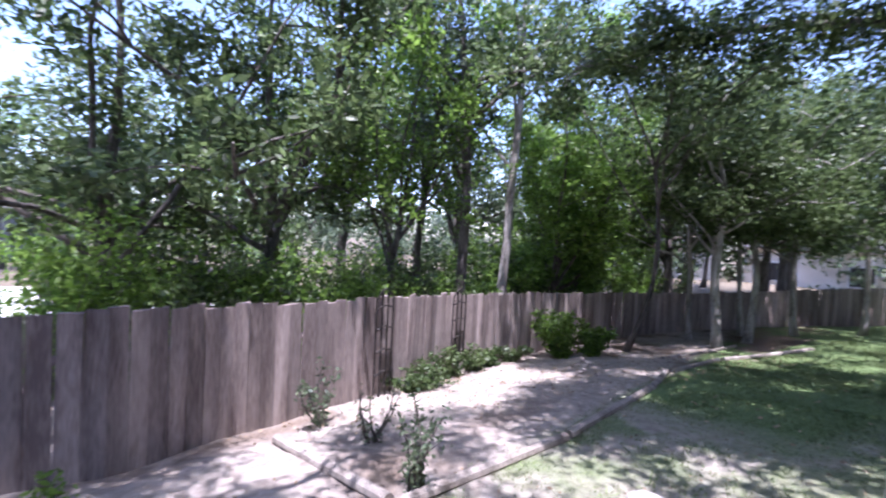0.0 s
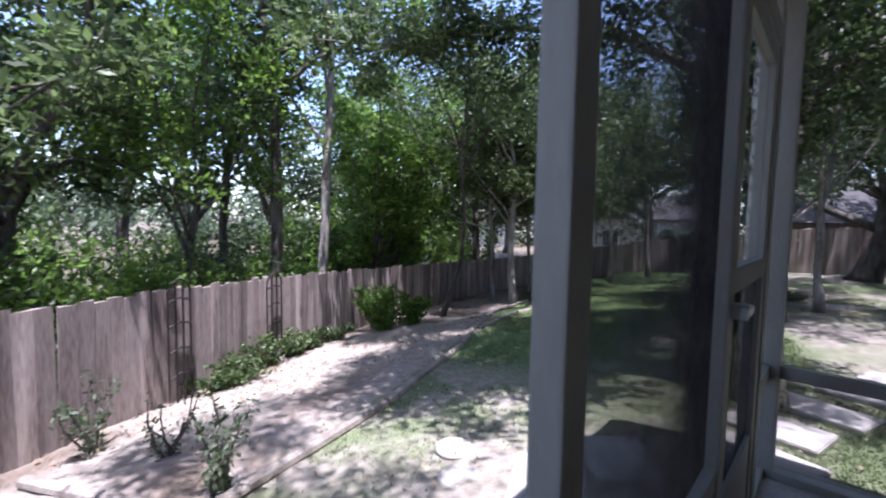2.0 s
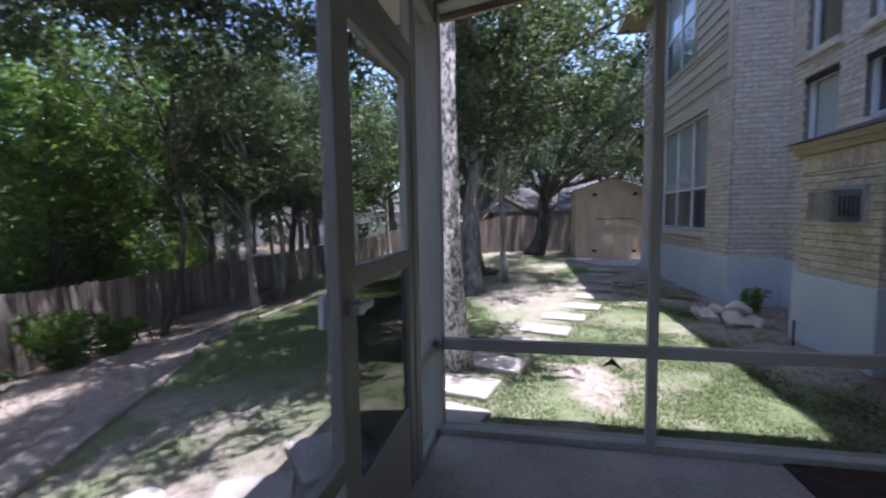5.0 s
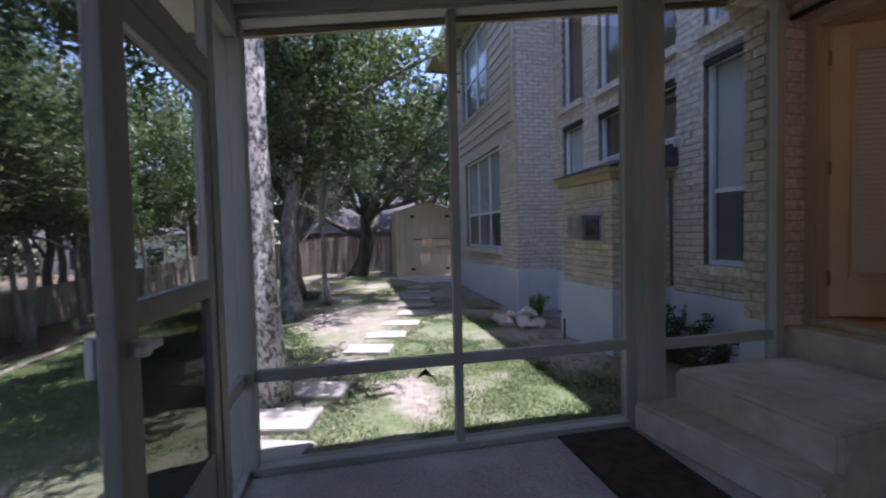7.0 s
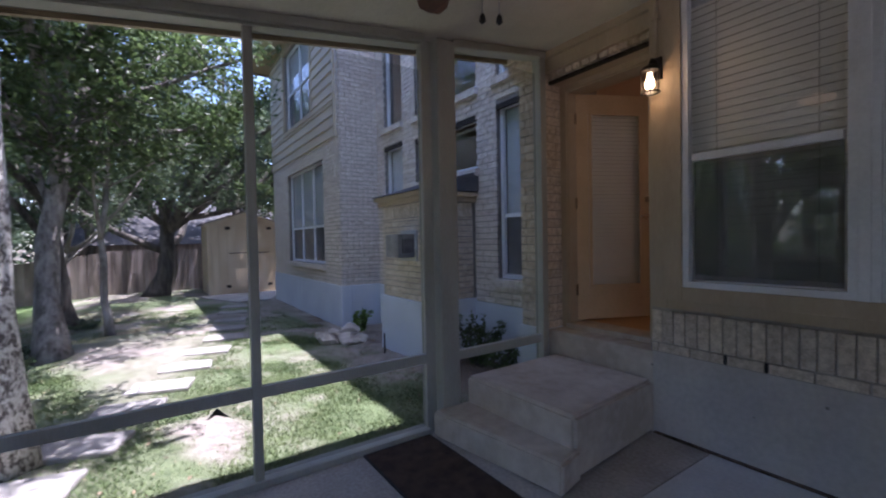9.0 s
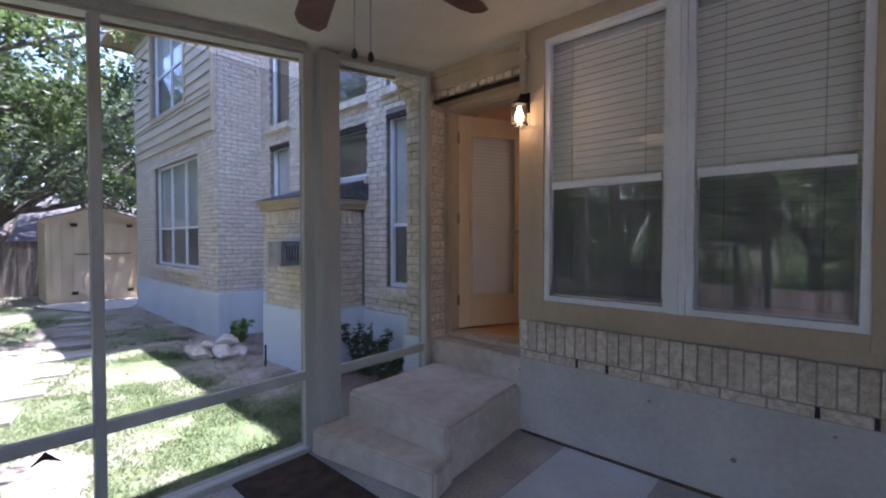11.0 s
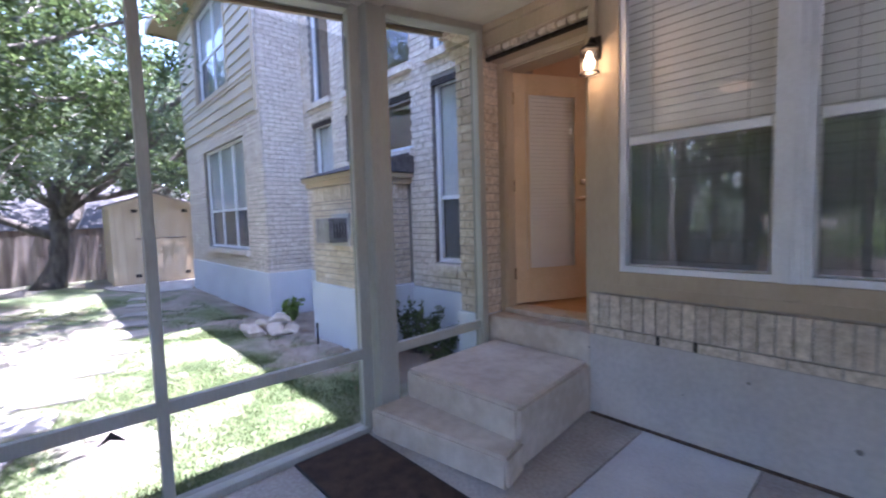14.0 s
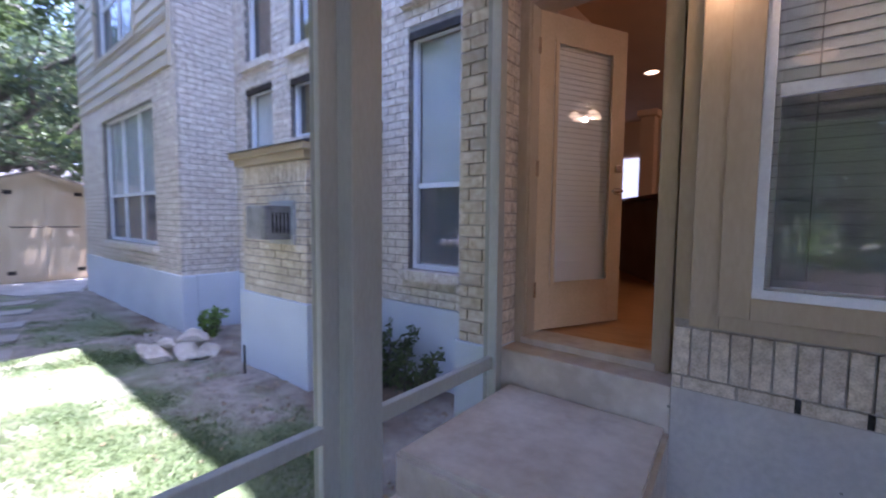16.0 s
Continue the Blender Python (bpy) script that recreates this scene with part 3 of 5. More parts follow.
part("deck", prism(((-2.85, -0.32, roof_z(-0.32) + 0.05), (-2.85, -4.3, roof_z(-4.3) + 0.05), (-2.85, -4.3, roof_z(-4.3) + 0.2), (-2.85, -0.32, roof_z(-0.32) + 0.2)), (7.17, 0, 0)), SHINGLE, porch_roof)
part("fascia", prism(((-2.85, -0.32, roof_z(-0.32) - 0.03), (-2.85, -0.32, roof_z(-0.32) + 0.2), (-2.85, -0.29, roof_z(-0.32) + 0.2), (-2.85, -0.29, roof_z(-0.32) - 0.03)), (7.17, 0, 0)), TAN, porch_roof)
part("barge_board", prism(((4.32, -0.30, roof_z(-0.3) + 0.02), (4.32, -4.2, roof_z(-4.2) + 0.02), (4.32, -4.2, roof_z(-4.2) + 0.2), (4.32, -0.30, roof_z(-0.3) + 0.2)), (0.03, 0, 0)), TAN, porch_roof)

# house wall along the porch
WIN_L, WIN_R = (1.972, 2.76, 1.05, 2.83), (1.165, 1.892, 1.05, 2.83)
tagged(part("wall_base", box((-2.8, 3.055, -4.55, -4.268, -0.4, 0.572), bevel=0.006), FOUNDATION), "grey painted concrete base with small pits", "foundation", kind="structure")
tagged(part("wall_base", box((3.055, 4.0, -5.0, -4.268, -0.4, 0.565), bevel=0.012), STEP), "worn concrete threshold below the door", "foundation", kind="structure")
tagged(part("wall_base", box((4.0, 4.29, -5.1, -4.20, -0.6, 0.575), bevel=0.01), SKIRT), "blue-grey painted base of the brick pier", "foundation", kind="structure")
house_wall("wall_porch", "y", -4.28, 0.27, -2.8, 3.05, 0.572, 3.25, [WIN_L, WIN_R], "house wall behind the porch", bricks=False)
pits = thing("base_pit", "small dark pits and dirt in the painted base", "pit", kind="structure")
for px, pz, pr in ((2.123, 0.459, 0.010), (1.682, 0.241, 0.016), (1.269, 0.50, 0.009), (3.06, 0.47, 0.008), (2.45, 0.30, 0.006)):
    part("pit", [[(px + pr * math.cos(k), -4.2665, pz + pr * math.sin(k)) for k in (0, 1, 2, 3, 4, 5)], [(0, 5, 4, 3, 2, 1)]], MORTAR, pits)
part("dirt_seam", box((-2.8, 3.04, -4.27, -4.245, 0.0, 0.012), bevel=0.003), MULCH, pits, "dark dirt along the wall foot")
brick_wall = thing("wall_brick_band", "buff soldier bricks over a grey concrete base", "wall", kind="structure")
x = 3.05
while x > 1.0:
    part("brick", box((x - 0.066, x, -4.29, -4.256, 0.642, 0.86), bevel=0.003), BRICK_ONE, brick_wall)
    x -= 0.0745
part("brick", box((3.014, 3.05, -4.29, -4.256, 0.577, 0.633), bevel=0.003), BRICK_ONE, brick_wall)
x = 3.004
k = 0
while x > -2.7:
    gap = 0.012 if k in (1, 2, 7, 8, 13) else 0
    part("brick", box((x - 0.2 + gap, x, -4.29, -4.256, 0.577, 0.633), bevel=0.003), BRICK_ONE, brick_wall)
    if gap:
        part("weep_hole", box((x - 0.2 - 0.008, x - 0.2 + gap, -4.29, -4.262, 0.577, 0.633)), BLACK, brick_wall)
    x -= 0.21
    k += 1
part("mortar_bed", box((-2.8, 3.053, -4.30, -4.266, 0.57, 0.93)), MORTAR_PALE, brick_wall)
for a, b, c, d in courses(-0.2, 0.935, 0.642, 3.0):
    part("brick", box_data([(a, b, -4.295, -4.255 + 0.003 * ((k * 7) % 3), c, d)]), BRICK_ONE, brick_wall)
    k += 1
part("mortar_bed", box((-2.8, 0.94, -4.30, -4.267, 0.93, 3.0)), MORTAR_PALE, brick_wall)
cap = thing("blue_outlet", "small blue plastic outlet in the brick", "outlet", (0, 0, 0))
part("socket", box((1.025, 1.07, -4.285, -4.248, 0.685, 0.745), bevel=0.006), BLUE, cap)
part("plug", box((1.048, 1.08, -4.28, -4.24, 0.738, 0.765), bevel=0.006), BLACK, cap)

# tan window surround, in steps
surround = thing("window_surround", "tan painted board surround of the twin window", "trim", kind="structure")
def ring(x0, x1, z0, z1, w, y0, y1):
    return ((x0, x0 + w, y0, y1, z0, z1), (x1 - w, x1, y0, y1, z0, z1), (x0 + w, x1 - w, y0, y1, z0, z0 + w), (x0 + w, x1 - w, y0, y1, z1 - w, z1))
part("outer_board", box((2.862, 2.968, -4.33, -4.10, 0.905, 3.05), (0.935, 1.052, -4.33, -4.10, 0.905, 3.05), (1.052, 2.862, -4.33, -4.10, 0.905, 0.972), bevel=0.006), TAN, surround)
part("inner_board", box((2.76, 2.866, -4.28, -4.078, 0.965, 3.05), (1.048, 1.165, -4.28, -4.078, 0.965, 3.05), (1.165, 2.76, -4.28, -4.078, 0.965, 1.05), (1.165, 2.76, -4.28, -4.078, 2.83, 3.05), bevel=0.005), TAN, surround)
part("post_cover", box((1.892, 1.972, -4.24, -4.073, 1.05, 2.83), bevel=0.006), WHITE, surround, "white mullion post")
part("post_rib", box((1.925, 1.939, -4.08, -4.066, 1.05, 2.83), bevel=0.003), WHITE, surround)
part("side_board", box((2.966, 3.056, -4.5, -4.262, 0.90, 3.05), bevel=0.004), TAN, surround)
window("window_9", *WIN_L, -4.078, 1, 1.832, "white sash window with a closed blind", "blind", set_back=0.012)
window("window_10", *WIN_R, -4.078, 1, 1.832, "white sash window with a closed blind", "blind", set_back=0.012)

# door recess and brick pier
pier = thing("brick_pier", "buff brick pier beside the back door", "pier", kind="structure")
part("core", box((4.012, 4.26, -5.0, -4.235, 0.5, 3.3)), MORTAR_PALE, pier)
for plane, at, out, u0, u1 in (("y", -4.232, 1, 4.0, 4.27), ("x", 4.014, -1, -4.49, -4.24), ("x", 4.258, 1, -4.98, -4.24)):
    for b in brick_boxes(courses(u0, u1, 0.565, 3.15), plane, at, out):
        part("brick", box_data([b]), BRICK_ONE, pier)
for k in range(3):
    part("corbel", box((4.03 - 0.02 * k, 4.32 + 0.03 * k, -4.28, -4.20 + 0.04 * k, 2.78 + 0.085 * k, 2.855 + 0.085 * k), bevel=0.004), BRICK_ONE, pier)
DOOR = (3.175, 3.94, 0.59, 2.665)
tagged(part("wall_door", box_data([(a, b, -4.62, -4.50, c, d) for a, b, c, d in cells(3.05, 4.012, 0.565, 3.25, [DOOR])]), TAN), "tan wall round the back door", "wall", kind="structure")
tagged(part("door_casing", box((3.1, 3.18, -4.51, -4.45, 0.566, 2.75), (3.935, 4.0, -4.51, -4.45, 0.566, 2.75), (3.18, 3.935, -4.51, -4.45, 2.66, 2.75), bevel=0.006), TAN), "tan wooden door casing", "trim", kind="structure")
tagged(part("door_jamb", box((3.165, 3.19, -4.66, -4.47, 0.6, 2.675), (3.925, 3.95, -4.66, -4.47, 0.6, 2.675), (3.19, 3.925, -4.66, -4.47, 2.65, 2.675)), TAN), "tan door jamb", "trim", kind="structure")
tagged(part("threshold", box((3.165, 3.95, -4.68, -4.44, 0.566, 0.606), bevel=0.006), STEP), "worn dull threshold strip", "threshold", kind="structure")
header = thing("door_header", "tan frieze boards over a dark steel lintel", "trim", kind="structure")
# steel lintel, with the shadow gap along it put into its dark colour
part("lintel", box((3.056, 3.99, -4.325, -4.295, 2.70, 2.728)), RUST, header, "dark steel lintel")
part("soffit_board", box((3.056, 3.99, -4.5, -4.327, 2.705, 2.74)), TAN, header)
for k in range(11):
    part("brick", box((3.07 + k * 0.083, 3.07 + k * 0.083 + 0.066, -4.4, -4.285 + 0.008 * (k % 2), 2.742, 2.785), bevel=0.003), BRICK_ONE, header)
part("frieze", box((2.97, 4.02, -4.4, -4.25, 2.79, 2.90), (2.97, 4.02, -4.4, -4.215, 2.90, 3.05), bevel=0.006), TAN, header)
# closing walls of the porch, out of sight
tagged(part("wall_west", box((-2.95, -2.8, -4.3, -0.5, -0.4, 3.3)), TAN), "plain tan end wall of the porch", "wall", kind="structure")


# ---- porch framing and screens ----
framing = thing("porch_frame", "grey-green painted timber framing of the screened porch", "framing", kind="structure")
def timber(name, *b, bevel=0.006):
    return part(name, box(*b, bevel=bevel), FRAME, framing)
E0, E1 = 3.94, 4.03     # end wall
F0, F1 = -0.705, -0.66   # front wall
for y0, y1, x0, x1 in ((-0.74, -0.58, E0, E1), (-3.06, -2.98, E0 + 0.03, E1), (-3.235, -3.085, E0 - 0.02, E1), (-4.205, -4.14, E0, E1)):
    timber("post", (x0, x1, y0, y1, 0, roof_z((y0 + y1) / 2) - 0.02))
timber("mullion", (E0 + 0.02, E1 - 0.02, -1.89, -1.84, 0.03, roof_z(-1.86) - 0.05))
timber("post", (1.772, 1.832, F0, F1, 0, roof_z(F1) - 0.02))
timber("post", (0.62, 0.71, F0, F1, 0, roof_z(F1) - 0.02))
timber("post", (-0.9, -0.81, F0, F1, 0, roof_z(F1) - 0.02))
timber("post", (2.71, 2.745, F0, F1, 0, roof_z(F1) - 0.02))
timber("post", (3.505, 3.60, F0, F1, 0, roof_z(F1) - 0.02))
timber("rail", (E0 + 0.025, E1 - 0.025, -1.845, -0.735, 0.50, 0.565))
timber("rail", (E0 + 0.025, E1 - 0.025, -2.985, -1.885, 0.50, 0.565))
timber("rail", (E0 + 0.025, E1 - 0.025, -4.145, -3.23, 0.475, 0.545))
timber("sill", (E0, E1 + 0.02, -2.99, -0.73, 0.0, 0.042))
timber("rail", (1.832, 2.71, F0 + 0.004, F1 - 0.004, 0.50, 0.565))
timber("rail", (0.71, 1.772, F0 + 0.004, F1 - 0.004, 0.50, 0.565))
timber("rail", (3.60, 3.94, F0 + 0.004, F1 - 0.004, 0.50, 0.565))
timber("sill", (1.832, 2.71, F0, F1, 0, 0.042))
timber("sill", (-2.8, 1.772, F0, F1, 0, 0.042))
timber("sill", (3.60, 3.94, F0, F1, 0, 0.042))
timber("door_head", (2.745, 3.505, F0, F1, 1.945, 2.03))
def sloped(name, x0, x1, y0, y1, drop, thick):
    part(name, prism(((x0, y0, roof_z(y0) - drop), (x0, y1, roof_z(y1) - drop), (x0, y1, roof_z(y1) - drop - thick), (x0, y0, roof_z(y0) - drop - thick)), (x1 - x0, 0, 0), bevel=0.005), FRAME, framing)
sloped("beam", E0 - 0.03, E1 + 0.03, -0.58, -2.975, 0.0, 0.05)
sloped("beam", E0 - 0.005, E1 + 0.01, -0.6, -2.975, 0.051, 0.016)
sloped("beam", E0 - 0.01, E1 + 0.02, -3.235, -4.205, 0.0, 0.055)
timber("top_plate", (-2.8, 3.94, F0 - 0.02, F1 + 0.02, roof_z(-0.6) - 0.14, roof_z(-0.6) - 0.01))
cloth = thing("screens", "fine dark insect screen stretched in the porch frame", "screen", kind="structure")
def mesh_x(y0, y1, z0, z1):
    part("screen_panel", box((E1 - 0.03, E1 - 0.028, y0, y1, z0, z1)), SCREEN, cloth)
def mesh_y(x0, x1, z0, z1):
    part("screen_panel", box((x0, x1, F1 - 0.012, F1 - 0.010, z0, z1)), SCREEN, cloth)
for y0, y1 in ((-1.84, -0.74), (-2.98, -1.89)):
    mesh_x(y0, y1, 0.042, 0.50)
    mesh_x(y0, y1, 0.565, roof_z(y1) - 0.067)
mesh_x(-4.14, -3.235, 0.545, roof_z(-3.3) - 0.055)
mesh_x(-4.14, -3.235, 0.0, 0.475)
def woven(x0, x1, z0, z1, y, pitch=0.0015, r=0.00016):
    """Screen cloth of single wires."""
    verts, faces = [], []
    def wire(a, b, u, v):
        m = len(verts)
        for p in (a, b):
            verts.extend([(p[0] + u[0] * r, p[1] + u[1] * r, p[2] + u[2] * r), (p[0] + v[0] * r, p[1] + v[1] * r, p[2] + v[2] * r), (p[0] - u[0] * r, p[1] - u[1] * r, p[2] - u[2] * r), (p[0] - v[0] * r, p[1] - v[1] * r, p[2] - v[2] * r)])
        faces.extend([(m + i, m + (i + 1) % 4, m + 4 + (i + 1) % 4, m + 4 + i) for i in range(4)])
    for x in np.arange(x0, x1, pitch):
        wire((x, y, z0), (x, y, z1), (1, 0, 0), (0, 1, 0))
    for z in np.arange(z0, z1, pitch):
        wire((x0, y + 0.0003, z), (x1, y + 0.0003, z), (0, 0, 1), (0, 1, 0))
    part("screen_panel", (verts, faces), WIRE, cloth)
woven(1.832, 2.71, 0.565, roof_z(F1) - 0.14, F1 - 0.011)
mesh_y(1.832, 2.71, 0.042, 0.50)
for x0, x1 in ((3.60, 3.94),):
    mesh_y(x0, x1, 0.042, 0.50)
    mesh_y(x0, x1, 0.565, roof_z(F1) - 0.14)
mesh_y(2.745, 3.505, 2.03, roof_z(F1) - 0.14)
mesh_y(-2.8, 0.62, 0.042, roof_z(F1) - 0.14)

# screen door, closed
sd = thing("screen_door", "grey-green wooden screen door, closed, with a white latch", "door", kind="structure")
part("stile", box((2.75, 2.835, F0 + 0.005, F0 + 0.04, 0.02, 1.935), bevel=0.005), FRAME, sd)
part("stile", box((3.42, 3.50, F0 + 0.005, F0 + 0.04, 0.02, 1.935), bevel=0.005), FRAME, sd)
part("rail", box((2.835, 3.42, F0 + 0.005, F0 + 0.04, 1.86, 1.935), bevel=0.005), FRAME, sd)
part("rail", box((2.835, 3.42, F0 + 0.005, F0 + 0.04, 1.045, 1.12), bevel=0.005), FRAME, sd)
part("kick_panel", box((2.835, 3.42, F0 + 0.01, F0 + 0.04, 0.02, 0.40), bevel=0.004), FRAME, sd)
part("screen", box((2.835, 3.42, F0 + 0.024, F0 + 0.026, 1.12, 1.86)), SCREEN, sd)
part("screen", box((2.835, 3.42, F0 + 0.024, F0 + 0.026, 0.40, 1.045)), SCREEN_DENSE, sd, "dense dark pet screen")
part("latch", box((2.775, 2.81, F0 - 0.035, F0 + 0.085, 0.98, 1.025), (2.745, 2.865, F0 - 0.04, F0 - 0.02, 0.99, 1.015), (2.745, 2.825, F0 + 0.07, F0 + 0.09, 0.94, 1.04), bevel=0.006), WHITE, sd, "white plastic latch handle")


# ---- porch things ----
steps = thing("concrete_steps", "two worn concrete steps up to the back door", "steps", kind="structure")
part("lower_step", prism(((3.915, -2.985, 0), (2.905, -3.14, 0), (2.955, -3.36, 0), (3.915, -3.36, 0)), (0, 0, 0.18), bevel=0.018), STEP, steps)
part("upper_step", prism(((3.915, -3.285, 0), (2.965, -3.315, 0), (3.05, -4.266, 0), (3.93, -4.266, 0)), (0, 0, 0.368), bevel=0.024), STEP, steps)

mat = thing("door_mat", "dark brown coir mat on the concrete floor", "mat")
part("coir_surface", box((2.86, 3.92, -2.96, -2.48, 0.002, 0.016), bevel=0.006), COIR, mat)
part("border", box((2.85, 3.93, -2.97, -2.945, 0.002, 0.013), (2.85, 3.93, -2.495, -2.47, 0.002, 0.013), (2.85, 2.87, -2.945, -2.495, 0.002, 0.013), (3.91, 3.93, -2.945, -2.495, 0.002, 0.013)), BLACK, mat, "black rubber border")

# open door leaf, its hinge at the far jamb
leaf = thing("door_1", "tan glazed back door standing open, blinds in the glass", "door", (3.922, -4.575, 0.622), kind="structure")
leaf.rotation_euler = (0, 0, radians(65))
W, H = 0.755, 2.03
part("stile", box((-0.115, 0, -0.045, 0, 0, H), bevel=0.004), DOOR_PAINT, leaf)
part("stile", box((-W, -W + 0.115, -0.045, 0, 0, H), bevel=0.004), DOOR_PAINT, leaf)
part("rail", box((-W + 0.115, -0.115, -0.045, 0, 0, 0.285), bevel=0.004), DOOR_PAINT, leaf)
part("rail", box((-W + 0.115, -0.115, -0.045, 0, H - 0.155, H), bevel=0.004), DOOR_PAINT, leaf)
part("glazing_bead", box(*[(a, b, 0.0, 0.012, c, d) for a, b, y0, y1, c, d in ring(-W + 0.115, -0.115, 0.285, H - 0.155, 0.028, 0, 0)], bevel=0.004), DOOR_PAINT, leaf)
pane = part("glass", sheet_y(-W + 0.12, -0.12, -0.010, 0.29, H - 0.16), GLASS, leaf)
pane.visible_shadow = False
part("blind", slats(-W + 0.118, -0.118, -0.040, 0.295, 0.035, 45), BLIND, leaf, "fine white slats behind the glass")
# same added sheet, for the shadow lines of the door blind
part("gap_shadow", sheet_y(-W + 0.116, -0.116, -0.044, 0.287, H - 0.157), GAP_SHADOW, leaf)
for zh in (0.22, 1.0, 1.76):
    part("hinge", box((-0.002, 0.022, -0.03, 0.006, zh, zh + 0.1), bevel=0.003), NICKEL, leaf, "satin nickel hinge")
knob = part("lever", tube([(-W + 0.06, 0.0, 0.93), (-W + 0.06, 0.05, 0.93), (-W + 0.075, 0.06, 0.93), (-W + 0.16, 0.06, 0.925)], 0.011), NICKEL, leaf, "satin nickel lever handle")
part("rose", box((-W + 0.035, -W + 0.085, 0.0, 0.012, 0.905, 0.955), bevel=0.004), NICKEL, leaf)
part("deadbolt", box((-W + 0.035, -W + 0.085, 0.0, 0.02, 1.06, 1.11), bevel=0.006), NICKEL, leaf)

# wall lantern
lantern = thing("wall_lantern", "small bronze wall lantern, lit, with ribbed glass", "lamp")
LX, LY = 2.915, -4.015
part("backplate", box((LX - 0.035, LX + 0.035, -4.10, -4.082, 2.36, 2.50), bevel=0.006), RUST, lantern)
part("arm", tube([(LX, -4.09, 2.46), (LX, -4.04, 2.48), (LX, LY, 2.445)], 0.011), RUST, lantern)
part("cap", lathe([(0.0, 0.04), (0.014, 0.036), (0.04, 0.022), (0.056, 0.002), (0.056, -0.004), (0.0, -0.004)], (LX, LY, 2.405)), RUST, lantern)
shade = smooth(part("glass_shade", lathe([(0.052, 0.0), (0.055, -0.06), (0.051, -0.13)], (LX, LY, 2.40), 16), GLASS, lantern, "clear ribbed glass"))
shade.visible_shadow = False
smooth(part("bulb", lathe([(0.0, 0.0), (0.013, -0.004), (0.016, -0.03), (0.028, -0.06), (0.029, -0.085), (0.018, -0.108), (0.0, -0.114)], (LX, LY, 2.398), 14), LAMP_GLOW, lantern, "glowing warm bulb"))
for k in range(6):
    a = k * math.pi / 3
    part("rib", tube([(LX + 0.058 * math.cos(a), LY + 0.058 * math.sin(a), 2.405), (LX + 0.054 * math.cos(a), LY + 0.054 * math.sin(a), 2.268)], 0.0035, 5), RUST, lantern)
part("foot_ring", lathe([(0.049, 0.0), (0.058, 0.0), (0.058, 0.007), (0.049, 0.007), (0.049, 0.0)], (LX, LY, 2.264), 16), RUST, lantern)
lantern_light = new("lantern_light", bpy.data.lights.new("lantern_light", "POINT"))
lantern_light.data.energy, lantern_light.data.color, lantern_light.data.shadow_soft_size = 0.30, (1.0, 0.62, 0.28), 0.03
lantern_light.location = (LX, LY + 0.07, 2.30)
conduit = thing("conduit", "tan painted electrical conduit above the lantern", "conduit")
part("pipe", tube([(LX, -4.088, 2.50), (LX, -4.088, 2.99)], 0.012), TAN, conduit)
part("clip", box((LX - 0.025, LX + 0.025, -4.10, -4.073, 2.74, 2.765)), TAN, conduit)

# ceiling fan
HUB = Vector((2.585, -2.325, 2.56))
fan = thing("ceiling_fan", "ceiling fan with red-brown blades and an added lit bowl", "fan")
part("canopy", lathe([(0.0, 0.145), (0.09, 0.145), (0.085, 0.12), (0.05, 0.10), (0.05, 0.06), (0.11, 0.05), (0.125, 0.0), (0.11, -0.05), (0.06, -0.07), (0.0, -0.07)], HUB), RUST, fan)
# bowl added above the view; its reflection makes the glow in the window
smooth(part("added_bowl", lathe([(0.05, -0.07), (0.05, -0.085), (0.115, -0.09), (0.122, -0.10), (0.10, -0.125), (0.06, -0.14), (0.0, -0.145)], HUB), ADDED_BOWL_GLOW, fan, "lit bowl added for its reflection in the window"))
for k in range(5):
    a = radians(50 + 72 * k)
    c, s = math.cos(a), math.sin(a)
    bm = bmesh.new()
    outline = [(0.17, -0.045), (0.30, -0.062), (0.66, -0.075), (0.73, -0.05), (0.745, 0.0), (0.73, 0.05), (0.66, 0.075), (0.30, 0.062), (0.17, 0.045)]
    low = [bm.verts.new((HUB.x + r * c - w * s, HUB.y + r * s + w * c, HUB.z - 0.03 + w * 0.22)) for r, w in outline]
    high = [bm.verts.new(v.co + Vector((0, 0, 0.008))) for v in low]
    bm.faces.new(low[::-1])
    bm.faces.new(high)
    for i in range(len(low)):
        bm.faces.new((low[i], low[(i + 1) % len(low)], high[(i + 1) % len(low)], high[i]))
    blade = part("blade", bm, FAN_WOOD, fan)
    part("bracket", prism([(HUB.x + r * c - w * s, HUB.y + r * s + w * c, HUB.z - 0.042) for r, w in ((0.09, -0.02), (0.24, -0.035), (0.24, 0.035), (0.09, 0.02))], (0, 0, 0.012)), RUST, fan)
for dx, dy, zc in ((-0.03, -0.03, 2.12), (-0.07, -0.07, 2.11)):
    chain = part("pull_chain", tube([(HUB.x + dx, HUB.y + dy, 2.40), (HUB.x + dx, HUB.y + dy, zc)], 0.0022, 5), STEEL, fan)
    part("pull_knob", lathe([(0.0, 0.03), (0.008, 0.02), (0.012, 0.0), (0.0, -0.012)], (HUB.x + dx, HUB.y + dy, zc - 0.01), 10), BLACK, fan)
leaf_bit = thing("stuck_leaf", "dark curled dead leaf caught on the screen", "leaf")
part("blade", prism(((3.985, -1.665, 0.49), (3.985, -1.61, 0.435), (3.985, -1.66, 0.455), (3.985, -1.725, 0.425)), (0.006, 0, 0)), BLACK, leaf_bit)

